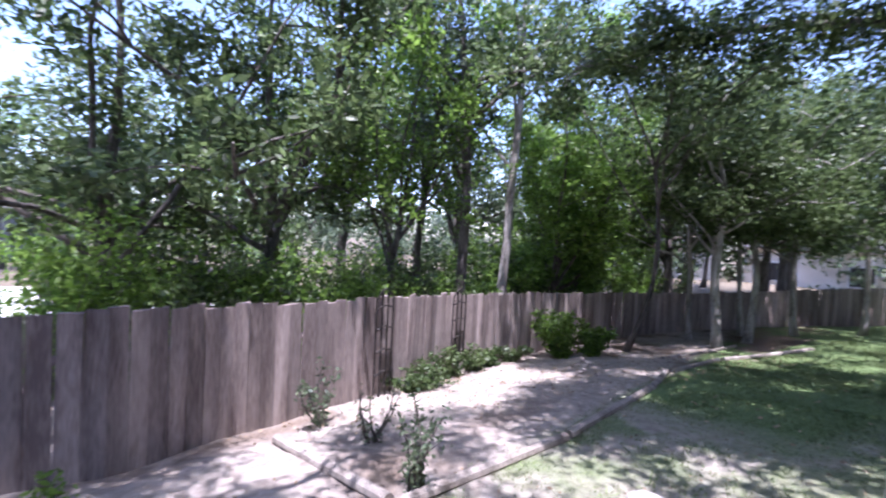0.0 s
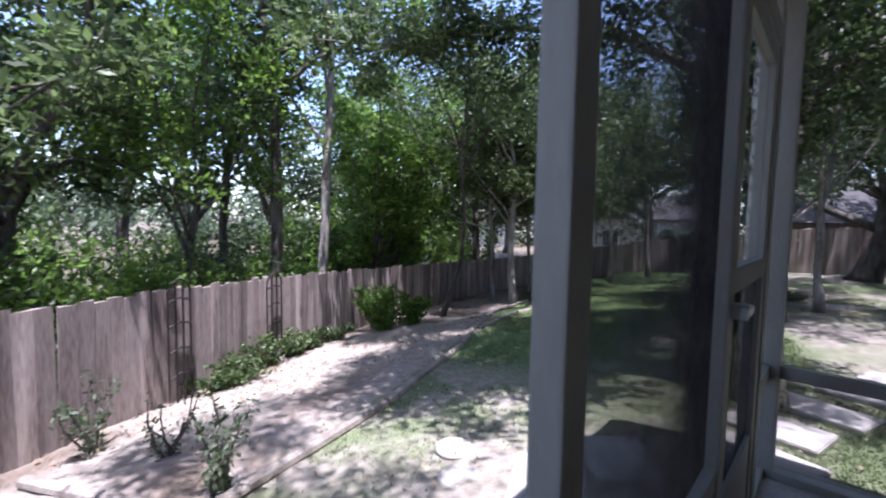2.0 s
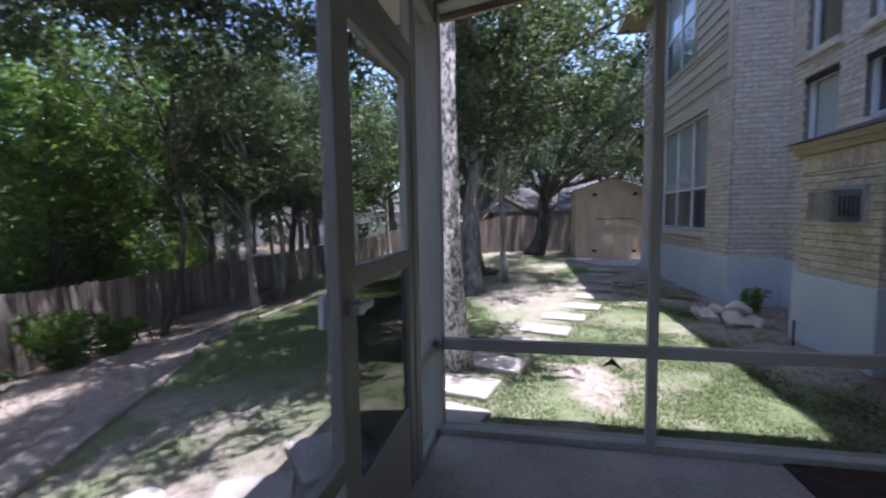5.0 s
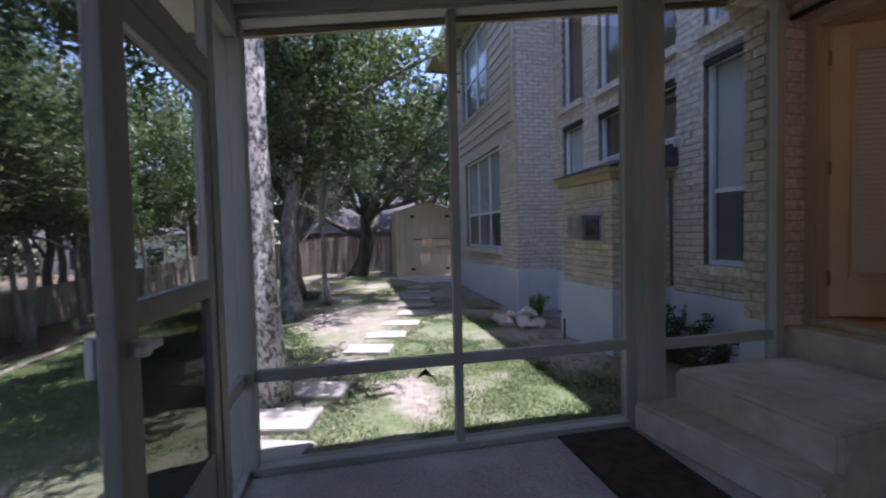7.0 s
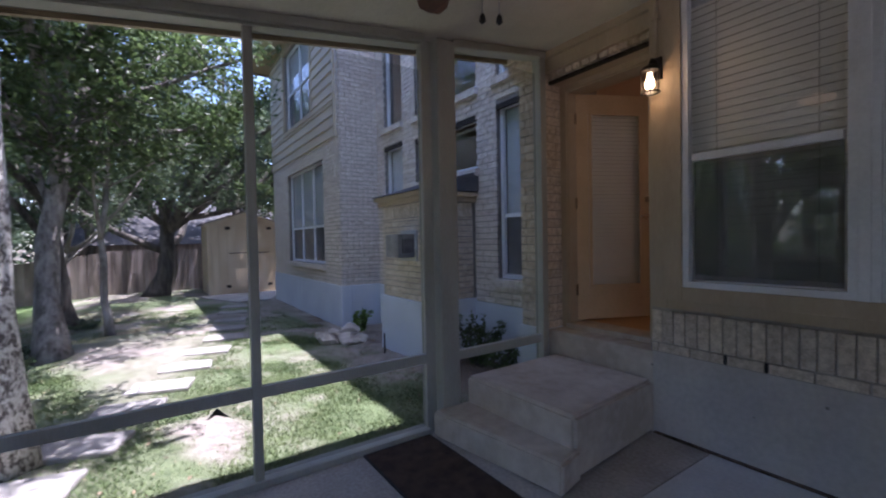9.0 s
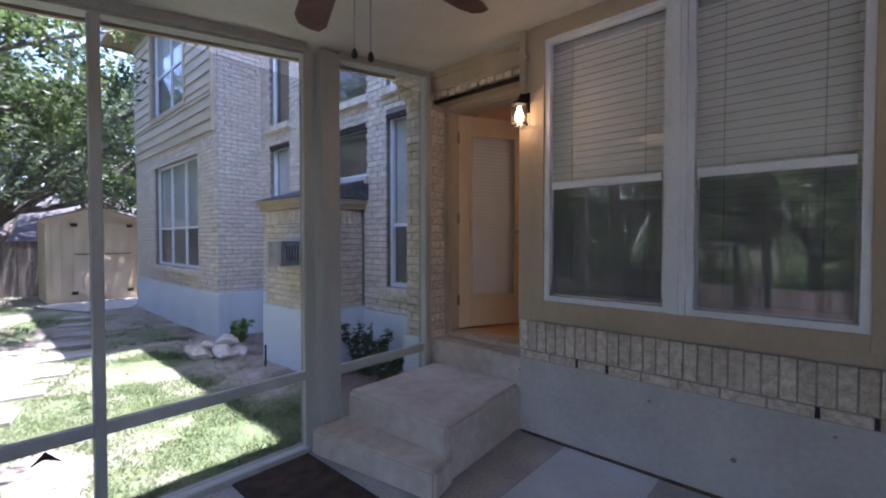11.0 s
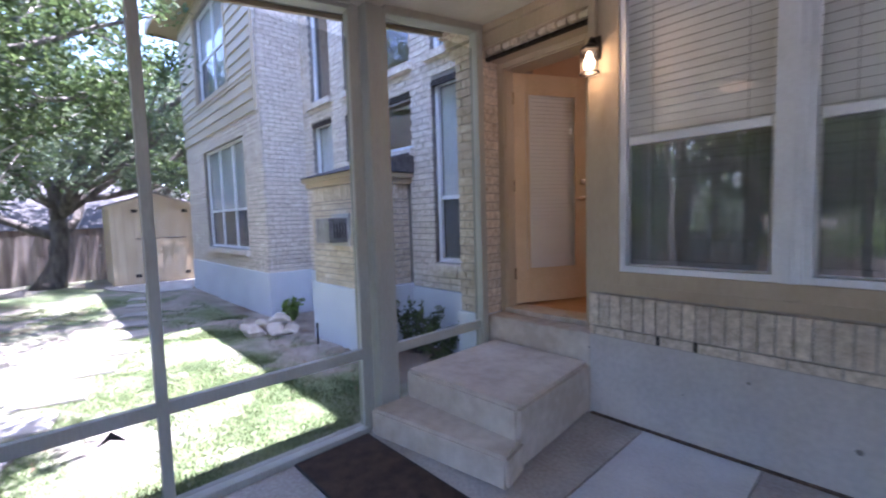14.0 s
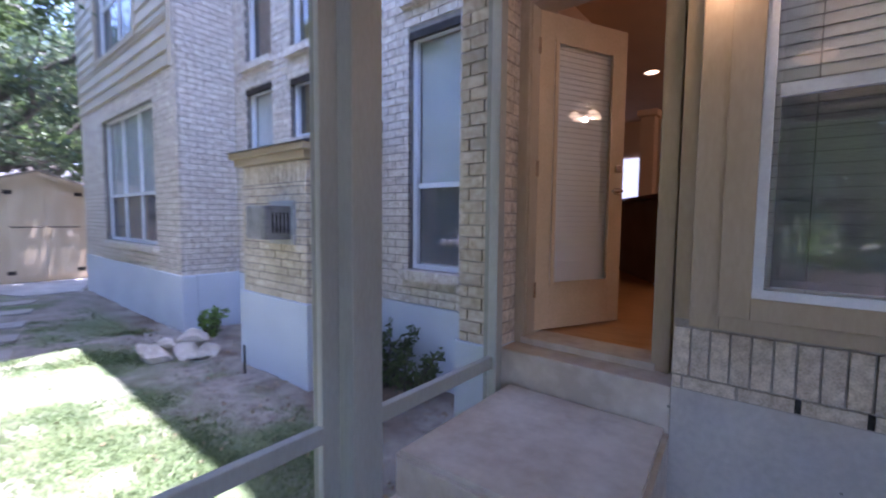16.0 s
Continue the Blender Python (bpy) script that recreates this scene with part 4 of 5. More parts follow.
# ---- the room behind the door ----
tagged(part("room_floor", box((-1.0, 8.5, -11.0, -6.4, 0.4, 0.6), (-1.0, 4.25, -6.4, -4.68, 0.4, 0.6)), FLOORING), "honey-coloured wooden floor inside the house", "floor", kind="structure")
# east and north walls are added to keep room light off the main windows
for n, b in (("added_wall_east", (4.25, 4.33, -6.4, -5.02, 0.4, 3.4)), ("added_wall_north", (4.33, 8.5, -6.4, -6.3, 0.4, 3.4)), ("wall_room_end", (8.5, 8.6, -11.0, -6.3, 0.4, 3.4)), ("wall_room_west", (-1.1, -1.0, -11.0, -4.5, 0.4, 3.4)), ("wall_room_far", (-1.0, 8.5, -10.99, -10.9, 0.4, 3.4))):
    tagged(part(n, box(b), ROOM), "warm beige painted room wall", "wall", kind="structure")
tagged(part("room_ceiling", box((-1.0, 8.6, -11.0, -6.3, 3.25, 3.35), (-1.0, 4.3, -6.3, -4.55, 3.25, 3.35)), ROOM), "warm beige room ceiling", "ceiling", kind="structure")
bar = thing("breakfast_bar", "dark panelled breakfast bar with a wooden top", "counter")
part("panel", prism(((3.5, -7.2, 0.601), (5.2, -9.88, 0.601), (5.33, -9.8, 0.601), (3.63, -7.12, 0.601)), (0, 0, 1.02)), DARK_PANEL, bar)
part("skirting", prism(((3.48, -7.21, 0.601), (5.18, -9.89, 0.601), (5.2, -9.88, 0.601), (3.5, -7.2, 0.601)), (0, 0, 0.1)), WHITE, bar, "white skirting board")
part("bar_top", prism(((3.35, -7.25, 1.597), (5.08, -9.97, 1.597), (5.45, -9.73, 1.597), (3.72, -7.02, 1.597)), (0, 0, 0.045), bevel=0.006), FAN_WOOD, bar)
column = thing("room_column", "square beige column standing on the bar", "column")
part("shaft", box((4.1, 4.27, -8.4, -8.2, 1.643, 2.72)), ROOM, column)
part("cap", box((4.06, 4.31, -8.44, -8.16, 2.72, 2.80), bevel=0.006), ROOM, column)
# solid box before the far wall; its own glow stands for daylight
tagged(part("window_11", box((4.95, 5.45, -10.89, -10.87, 1.75, 2.55)), glowing("far_daylight_glow", (0.85, 0.9, 1.0), 0.1)), "window across the room, its daylight a surface glow", "window", kind="structure")
spot = thing("recessed_light", "round recessed ceiling light, lit", "lamp")
part("trim_ring", lathe([(0.08, 0.0), (0.10, -0.006), (0.10, 0.0)], (4.14, -8.11, 3.248)), WHITE, spot)
part("lens", lathe([(0.078, -0.002), (0.0, -0.003)], (4.14, -8.11, 3.248)), ROOM_GLOW, spot)
chandelier = thing("chandelier", "hanging lamp with frosted glass shades, lit", "lamp")
part("stem", tube([(1.845, -5.59, 3.25), (1.845, -5.59, 2.58)], 0.012), NICKEL, chandelier)
for k in range(4):
    a = radians(77 + 90 * k)
    p = (1.845 + 0.135 * math.cos(a), -5.59 + 0.135 * math.sin(a), 2.50)
    part("arm", tube([(1.845, -5.59, 2.59), (1.845 + 0.1 * math.cos(a), -5.59 + 0.1 * math.sin(a), 2.64), (p[0], p[1], 2.56)], 0.009), NICKEL, chandelier)
    smooth(part("shade", lathe([(0.018, 0.05), (0.04, 0.03), (0.066, -0.012), (0.05, -0.02), (0.0, -0.022)], p, 16), ROOM_GLOW, chandelier, "glowing frosted shade"))
# one lamp at the chandelier, two added as fill without fixtures
for at, energy in (((1.845, -5.59, 2.47), 1.0), ((2.6, -6.9, 3.1), 0.7), ((2.2, -9.2, 2.9), 0.8)):
    room_light = new("room_light", bpy.data.lights.new("room_light", "POINT"))
    room_light.data.energy, room_light.data.color, room_light.data.shadow_soft_size = energy, (1.0, 0.70, 0.42), 0.03
    room_light.location = at

# ---- by the house ----
vent = thing("fireplace_vent", "square grey metal fireplace vent on the brick bay", "vent")
part("plate", box((6.10, 6.52, -4.21, -4.175, 1.10, 1.50), bevel=0.006), VENT, vent)
part("hood", box((6.14, 6.48, -4.18, -3.93, 1.15, 1.45), bevel=0.02), STEEL, vent)
part("grille", box(*[(6.132, 6.142, -4.15 + k * 0.036, -4.138 + k * 0.036, 1.21, 1.39) for k in range(5)]), BLACK, vent, "dark grille")
pipe = thing("drain_pipe", "short dark pipe rising from the soil", "pipe")
part("pipe", tube([(6.75, -4.02, -0.25), (6.75, -4.02, 0.09)], 0.012), RUST, pipe)


def rock(name, at, size, seed, material, label, category, group=""):
    rng = random.Random(seed)
    bm = bmesh.new()
    bmesh.ops.create_icosphere(bm, subdivisions=3, radius=1)
    off = Vector((rng.random() * 9, rng.random() * 9, seed))
    cuts = [(Vector((rng.uniform(-1, 1), rng.uniform(-1, 1), rng.uniform(-0.4, 1))).normalized(), rng.uniform(0.34, 0.85)) for _ in range(14)]
    for v in bm.verts:
        k = 1 + 0.35 * noise.noise(v.co * 1.3 + off) + 0.12 * noise.noise(v.co * 4 + off)
        for c, far in cuts:
            k = min(k, far / max(v.co.dot(c), 0.01))
        v.co = Vector((v.co.x * size[0] * k + at[0], v.co.y * size[1] * k + at[1], max(-0.3, v.co.z * k) * size[2] + at[2]))
    return tagged(part(name, bm, material), label, category, group)


rng = random.Random(5)
for k, (x, y, s) in enumerate(((7.95, -3.62, 0.17), (8.1, -3.78, 0.15), (7.82, -3.86, 0.16), (8.02, -4.0, 0.17), (7.72, -4.05, 0.14), (7.9, -3.72, 0.12), (8.22, -3.62, 0.13), (7.6, -3.95, 0.11))):
    rock("limestone_rock", (x, y, -0.16 + (0.12 if k in (5, 3) else 0)), (s * (1.3 + 0.5 * rng.random()), s * (1.0 + 0.4 * rng.random()), s * 0.85), k, STONE, "pale limestone rock heaped by the house", "rock", "rock pile")

# ---- stepping stones ----
def slab_stone(x, y, sx, sy, turn, label, k):
    rng = random.Random(k)
    z = float(fall(x, y)) + 0.012
    c, s = math.cos(radians(turn)), math.sin(radians(turn))
    out = [(x + (u * sx * c - v * sy * s) / 2 + 0.03 * (rng.random() - 0.5), y + (u * sx * s + v * sy * c) / 2 + 0.03 * (rng.random() - 0.5), z - 0.03) for u, v in ((-1, -1), (1, -1), (1, 1), (-1, 1))]
    return tagged(part("stepping_stone", prism(out, (0, 0, 0.048), bevel=0.008), PAVER), label, "paver", "stepping stones")


for k, (x, y) in enumerate(((4.55, -0.62), (5.12, -0.66), (5.72, -0.9), (6.42, -1.17), (7.03, -1.43), (7.75, -1.72), (8.46, -2.02), (9.3, -2.33), (10.15, -2.50), (11.02, -2.65), (12.05, -2.84), (13.0, -3.0))):
    slab_stone(x, y, 0.40, 0.58, -17 + (k * 5) % 9, "square concrete stepping stone in patchy grass", k)
for k, (x, y, t) in enumerate(((3.5, 0.22, 25), (4.0, 0.02, 40))):
    slab_stone(x, y, 0.52, 0.42, t, "square concrete paver beside the porch door", 20 + k)
for x, y in ((3.54, 0.98), (3.26, 0.68)):
    z = float(fall(x, y))
    tagged(part("round_stone", lathe([(0.0, -0.03), (0.13, -0.03), (0.138, 0.008), (0.13, 0.018), (0.0, 0.02)], (x, y, z), 24), PAVER), "round concrete stepping stone in bare dirt", "paver", "round stones")
pad = part("pavement", prism(((13.7, -4.05, -0.21), (15.85, -4.75, -0.21), (15.85, -2.5, -0.21), (15.3, -2.55, -0.21), (13.7, -3.2, -0.21)), (0, 0, 0.045), bevel=0.008), PAVER)
tagged(pad, "pale concrete pad in front of the shed", "pavement", kind="structure")

# ---- shed ----
shed = thing("garden_shed", "beige wooden garden shed with double doors and a gable", "shed")
SX, SY0, SY1 = 15.9, -4.80, -2.74
part("wall", prism(((SX, SY0, -0.16), (SX, SY1, -0.16), (SX, SY1, 1.96), (SX, (SY0 + SY1) / 2, 2.26), (SX, SY0, 1.96)), (1.75, 0, 0)), SHED, shed)
for y in np.arange(SY0 + 0.15, SY1 - 0.1, 0.2):
    if not -4.53 < y < -3.24:
        part("groove", box((SX - 0.003, SX + 0.004, y, y + 0.008, -0.12, 1.92)), TIMBER, shed)
for y0, y1 in ((-4.50, -3.89), (-3.88, -3.27)):
    d = part("door", box((SX - 0.035, SX - 0.002, y0, y1, -0.06, 1.92), bevel=0.005), SHED, shed)
    hy = y0 if y0 < -4 else y1
    sgn = 1 if y0 < -4 else -1
    for z in (0.02, 1.80):
        part("hinge", box((SX - 0.05, SX - 0.034, hy - 0.05 * sgn, hy + 0.09 * sgn, z, z + 0.09), bevel=0.004), RUST, d, "dark strap hinge")
    part("bar", tube([(SX - 0.055, hy + 0.02 * sgn, 1.10), (SX - 0.07, hy + 0.05 * sgn, 1.08), (SX - 0.07, hy + 0.55 * sgn, 1.08), (SX - 0.045, hy + 0.58 * sgn, 1.10)], 0.014, 6), RUST, d, "dark bar handle")
part("sill_beam", box((SX - 0.03, SX + 1.75, SY0 - 0.01, SY1 + 0.01, -0.25, -0.162)), TIMBER, shed)
part("fascia", prism(((SX - 0.12, SY1 + 0.1, 1.86), (SX - 0.12, (SY0 + SY1) / 2, 2.22), (SX - 0.12, SY0 - 0.1, 1.86), (SX - 0.12, SY0 - 0.1, 1.96), (SX - 0.12, (SY0 + SY1) / 2, 2.33), (SX - 0.12, SY1 + 0.1, 1.96)), (0.025, 0, 0)), SHED, shed)
part("shed_roof", prism(((SX - 0.14, SY1 + 0.12, 1.95), (SX - 0.14, (SY0 + SY1) / 2, 2.32), (SX - 0.14, SY0 - 0.12, 1.95), (SX - 0.14, SY0 - 0.12, 1.99), (SX - 0.14, (SY0 + SY1) / 2, 2.37), (SX - 0.14, SY1 + 0.12, 1.99)), (2.0, 0, 0)), TIMBER, shed, "weathered grey-brown roof")
part("base_trim", box((SX - 0.02, SX, SY0, SY1, -0.15, -0.09)), SHED, shed)

# ---- timber edging of the bed ----
def log(x0, y0, x1, y1, r=0.045, k=0):
    n = 6
    pts = [(x0 + (x1 - x0) * i / n, y0 + (y1 - y0) * i / n, float(fall(x0 + (x1 - x0) * i / n, y0 + (y1 - y0) * i / n)) + 0.022) for i in range(n + 1)]
    v, f = tube_data(pts, [r] * (n + 1), 8, 0.12, k)
    return tagged(part("edging_timber", joined([(v, f)]), TIMBER), "weathered round timber edging a dirt bed", "edging", "bed edging")


for k, q in enumerate(((1.46, 3.08, 2.05, 1.66), (2.07, 1.58, 3.82, 2.10), (3.88, 2.13, 6.1, 3.10), (6.14, 3.12, 7.2, 3.75), (7.3, 3.72, 9.0, 4.1), (9.1, 4.08, 11.6, 3.9), (8.2, 4.6, 10.8, 4.9))):
    log(*q, k=k)

# ---- fences ----
board_meshes = []
for k in range(4):
    rng = random.Random(40 + k)
    bm = box((0.0, 0.138, -0.009, 0.009, 0.0, 1.0))
    for v in bm.verts:
        v.co += Vector((0.006 * (rng.random() - 0.5), 0.006 * (rng.random() - 0.5), 0.012 * (rng.random() - 0.5) * (v.co.z > 0.5)))
    me = bpy.data.meshes.new("fence_board")
    bm.to_mesh(me)
    bm.free()
    me.materials.append(FENCE)
    board_meshes.append(me)


def fence(nodes, label, flip=0.0):
    """Boards along nodes (x, y, top), with two rails behind."""
    top = thing("wooden_fence", label, "fence")
    rng = random.Random(11)
    for (x0, y0, t0), (x1, y1, t1) in zip(nodes, nodes[1:]):
        run = math.hypot(x1 - x0, y1 - y0)
        n = max(1, round(run / 0.142))
        a = math.atan2(y1 - y0, x1 - x0)
        for i in range(n):
            k = i / n
            x, y = x0 + (x1 - x0) * k, y0 + (y1 - y0) * k
            zb = float(fall(x, y)) - 0.03
            b = new("board", rng.choice(board_meshes))
            b.parent = top
            b.location = (x, y, zb)
            b.rotation_euler = (radians(rng.uniform(-0.8, 0.8)), radians(rng.uniform(-0.6, 0.6)), a + radians(rng.uniform(-2, 2)))
            b.scale = (run / n / 0.141, 1, t0 + (t1 - t0) * k - zb + rng.uniform(-0.022, 0.022))
        for h in (0.3, 0.85):
            off = (-math.sin(a) * 0.04, math.cos(a) * 0.04)
            p0 = (x0 + off[0], y0 + off[1], float(fall(x0, y0)) + h)
            p1 = (x1 + off[0], y1 + off[1], float(fall(x1, y1)) + h)
            part("rail", tube([p0, p1], 0.035, 4), FENCE, top)


fence([(-5.2, 2.6, 0.66), (-0.43, 2.8, 0.60), (0.3, 2.85, 0.60), (1.32, 3.5, 0.52), (2.6, 4.25, 0.445), (4.1, 5.23, 0.345), (6.68, 6.3, 0.19), (9.0, 7.0, 0.08), (10.6, 7.35, 0.02)], "weathered grey-brown board fence dappled by sun")
fence([(10.6, 7.35, 0.02), (12.6, 6.75, 0.10), (15.0, 5.8, 0.30), (18.7, 4.6, 0.55)], "weathered board fence in shade behind the saplings")
fence([(18.7, 4.6, 0.6), (18.8, 1.5, 0.95), (18.7, -0.4, 1.2), (18.6, -7.0, 1.2)], "weathered board fence behind the shed")


def trellis(x, y, z, wide, high, a):
    top = thing("garden_trellis", "dark metal garden trellis against the fence", "trellis")
    c, s = math.cos(a), math.sin(a)
    at = lambda u, h: (x + u * c - 0.05 * -s * 0, y + u * s - 0.06, z + h)
    for u in (0, wide / 3, 2 * wide / 3, wide):
        part("upright", tube([at(u, -0.02), at(u, high - 0.12 * abs(u / wide - 0.5) * 2)], 0.013, 5), RUST, top)
    part("arch", tube([at(wide * k / 8, high - 0.12 + 0.12 * math.sin(math.pi * k / 8)) for k in range(9)], 0.013, 5), RUST, top)
    for h in (0.28, 0.56, 0.84, 1.1):
        part("crossbar", tube([at(0, h), at(wide / 2, h + 0.04), at(wide, h)], 0.012, 5), RUST, top)


trellis(2.60, 4.18, -0.77, 0.30, 1.34, 0.55)
trellis(4.07, 5.12, -0.90, 0.34, 1.33, 0.5)

# ---- beyond the fence ----
tagged(part("road", prism(((-26, 13, -1.44), (-0.5, 12.5, -1.44), (1.0, 14, -1.44), (-2, 19, -1.44), (-26, 20, -1.44)), (0, 0, 0.09)), DRIVE), "pale sunlit concrete driveway beyond the fence", "road", kind="structure")
def neighbour(x, y, w, d, h, turn, wall, label):
    top = thing("neighbour_house", label, "house", (x, y, -1.6))
    top.rotation_euler = (0, 0, radians(turn))
    part("wall", box((-w / 2, w / 2, -d / 2, d / 2, 0, h)), wall, top)
    part("roof", prism(((-w / 2 - 0.5, -d / 2 - 0.5, h), (-w / 2 - 0.5, d / 2 + 0.5, h), (-w / 2 - 0.5, 0, h + 2.2)), (w + 1, 0, 0)), SHINGLE, top)
    for u in (-w / 3, 0, w / 3):
        win = part("window", box((u - 0.6, u + 0.6, -d / 2 - 0.04, -d / 2 + 0.02, 0.9, 2.2)), BLACK, top)
        part("frame", box(*[(u + a, u + b, -d / 2 - 0.07, -d / 2 - 0.03, c, e) for a, b, c, e in ((-0.68, -0.6, 0.85, 2.28), (0.6, 0.68, 0.85, 2.28), (-0.6, 0.6, 0.85, 0.93), (-0.6, 0.6, 2.2, 2.28))]), WHITE, win)


neighbour(-18, 36, 14, 8, 3.0, -8, GARAGE, "grey neighbouring house across the driveway")
neighbour(31, 27, 12, 8, 3.0, -40, NEIGHBOUR, "pale neighbouring house among the trees")
neighbour(29, -3, 10, 8, 3.0, -90, FENCE, "brown wooden neighbouring house behind the shed")
neighbour(42, 15, 13, 9, 3.2, -70, NEIGHBOUR, "pale stucco neighbouring house beyond the back fence")


# ---- trees and plants ----
def leaves(centres, spread, count, size, seed, flat=0.7):
    """Small two-triangle leaves strewn in clumps: verts and faces."""
    rng = np.random.default_rng(seed)
    c = np.asarray(centres)[rng.integers(0, len(centres), count)]
    r = rng.normal(0, 1, (count, 3))
    r /= np.maximum(np.linalg.norm(r, axis=1, keepdims=True), 1e-6)
    p = c + r * (rng.random((count, 1)) ** 0.45) * np.asarray(spread) * rng.uniform(0.6, 1.25, (count, 1))
    u = rng.normal(0, 1, (count, 3)) * (1, 1, flat)
    u /= np.linalg.norm(u, axis=1, keepdims=True)
    v = np.cross(u, rng.normal(0, 1, (count, 3)))
    v /= np.linalg.norm(v, axis=1, keepdims=True)
    s = size * rng.uniform(0.6, 1.4, (count, 1))
    quad = np.stack([p - u * s, p - v * s * 0.42, p + u * s, p + v * s * 0.42], 1)
    return quad.reshape(-1, 3), np.arange(count * 4).reshape(-1, 4)


def leaf_mesh(name, verts, faces, material, parent=None, label=""):
    me = bpy.data.meshes.new(name)
    me.vertices.add(len(verts))
    me.vertices.foreach_set("co", verts.astype(np.float32).ravel())
    n = len(faces)
    k = faces.shape[1]
    me.loops.add(n * k)
    me.loops.foreach_set("vertex_index", faces.astype(np.int32).ravel())
    me.polygons.add(n)
    me.polygons.foreach_set("loop_start", np.arange(0, n * k, k, dtype=np.int32))
    me.update(calc_edges=True)
    me.materials.append(material)
    ob = new(name, me)
    ob.parent = parent
    if label:
        ob["label"] = label
    return ob


def bent(a, b, rng, bow, n=7):
    a, b = Vector(a), Vector(b)
    off = Vector((rng.uniform(-1, 1), rng.uniform(-1, 1), rng.uniform(-0.3, 0.6))) * bow
    out = []
    for i in range(n):
        k = i / (n - 1)
        wig = Vector((rng.uniform(-1, 1), rng.uniform(-1, 1), rng.uniform(-1, 1))) * bow * 0.12 * (0 < i < n - 1)
        out.append(a.lerp(b, k) + off * math.sin(math.pi * k) + wig)
    return out


def tree(x, y, trunk_r, fork, tip, crown_r, count, size, seed, bark, foliage, label, lean=(0, 0), limbs=6, droop=0.0, low=0.5, squash=0.7, clump=0.46, bow=1.0, reaching=(), off=(0, 0)):
    """A tapered trunk that forks at height fork, limbs that reach into a crown up to height tip."""
    rng = random.Random(seed)
    z = float(fall(x, y))
    top = thing("tree", label, "tree", (0, 0, 0))
    head = Vector((x + lean[0], y + lean[1], z + fork))
    stem = bent((x, y, z - 0.1), head, rng, bow * 0.12 * fork ** 0.5, 9)
    radii = [trunk_r * (1.55 if i == 0 else 1.15 if i == 1 else 1 - 0.04 * i) for i in range(9)]
    pieces = [tube_data(stem, radii, 12, 0.16, seed)]
    crown = Vector((head.x + lean[0] * 0.5 + off[0], head.y + lean[1] * 0.5 + off[1], z + fork + (tip - fork) * low))
    centres = []
    for k in range(limbs):
        a = 2 * math.pi * (k + rng.random() * 0.7) / limbs
        reach = crown_r * rng.uniform(0.55, 1.0)
        end = crown + Vector((math.cos(a) * reach, math.sin(a) * reach, (tip - fork) * squash * rng.uniform(-0.45, 0.55) - droop * reach))
        start = stem[-1] if k % 2 else stem[-2 - k % 3]
        path = bent(start, end, rng, 0.16 * crown_r, 8)
        r0 = trunk_r * rng.uniform(0.32, 0.5)
        pieces.append(tube_data(path, [r0 * (1 - 0.105 * i) for i in range(8)], 7, 0.12, seed + k))
        centres += [tuple(p + Vector((rng.uniform(-1, 1), rng.uniform(-1, 1), rng.uniform(-0.6, 0.8))) * clump) for p in path[3:] for _ in range(2)]
        for j in (3, 4, 5, 6):
            twig_end = path[j] + Vector((rng.uniform(-1, 1), rng.uniform(-1, 1), rng.uniform(-0.5, 0.9))) * crown_r * 0.42
            tw = bent(path[j], twig_end, rng, 0.1 * crown_r, 5)
            pieces.append(tube_data(tw, [r0 * 0.36 * (1 - 0.18 * i) for i in range(5)], 5, 0, seed))
            centres += [tuple(p) for p in tw[2:]] + [tuple(twig_end + Vector((rng.uniform(-1, 1), rng.uniform(-1, 1), rng.uniform(-1, 1))) * clump * 0.8)]
    for way in reaching:
        path = []
        for a, b in zip((stem[-2], *way), way):
            path += bent(a, b, rng, 0.12, 5)[:-1]
        path.append(Vector(way[-1]))
        m = len(path)
        pieces.append(tube_data(path, [trunk_r * 0.55 * (1 - 0.85 * i / m) for i in range(m)], 8, 0.1, seed))
        for j in range(3, m):
            for _ in range(4):
                end = path[j] + Vector((rng.uniform(-1, 1), rng.uniform(-1, 1), rng.uniform(-0.7, 0.7)))
                pieces.append(tube_data(bent(path[j], end, rng, 0.1, 4), [0.014, 0.011, 0.008, 0.004], 5, 0, seed))
                centres += [tuple(path[j].lerp(end, k)) for k in (0.5, 1.0)]
    lead = bent(stem[-1], (crown.x, crown.y, z + tip * 0.95), rng, 0.1 * crown_r, 8)
    pieces.append(tube_data(lead, [trunk_r * 0.62 * (1 - 0.11 * i) for i in range(8)], 8, 0.1, seed))
    centres += [tuple(p + Vector((rng.uniform(-1, 1), rng.uniform(-1, 1), rng.uniform(-0.5, 0.5))) * clump * 1.6) for p in lead[3:] for _ in range(3)]
    smooth(part("trunk", joined(pieces), bark, top))
    v, f = leaves(centres, (clump, clump, clump * 0.65), count, size, seed)
    leaf_mesh("crown", v, f, foliage, top)
    return top


# the large trees on the lawn
# crown is offset and a limb added overhead, unseen, to shade the lawn
tree(5.62, -0.51, 0.135, 5.0, 9.0, 3.3, 46000, 0.065, 1, BARK, LEAF, "mottled oak trunk beside the porch, leafy above", (-0.02, 0.06), 9, low=0.5, bow=0.15, off=(1.4, 1.9), reaching=(((5.2, 0.2, 5.2), (4.6, 0.5, 5.7), (4.0, 0.9, 5.9)),))
# oak added out of view; its crown shades the fence at left
tree(-2.9, 0.7, 0.17, 4.4, 8.2, 3.6, 60000, 0.042, 9, BARK_DARK, LEAF, "unseen oak added to shade the left of the fence", (0.3, 0.3), 9, low=0.5, squash=0.45, off=(2.3, 0.1))
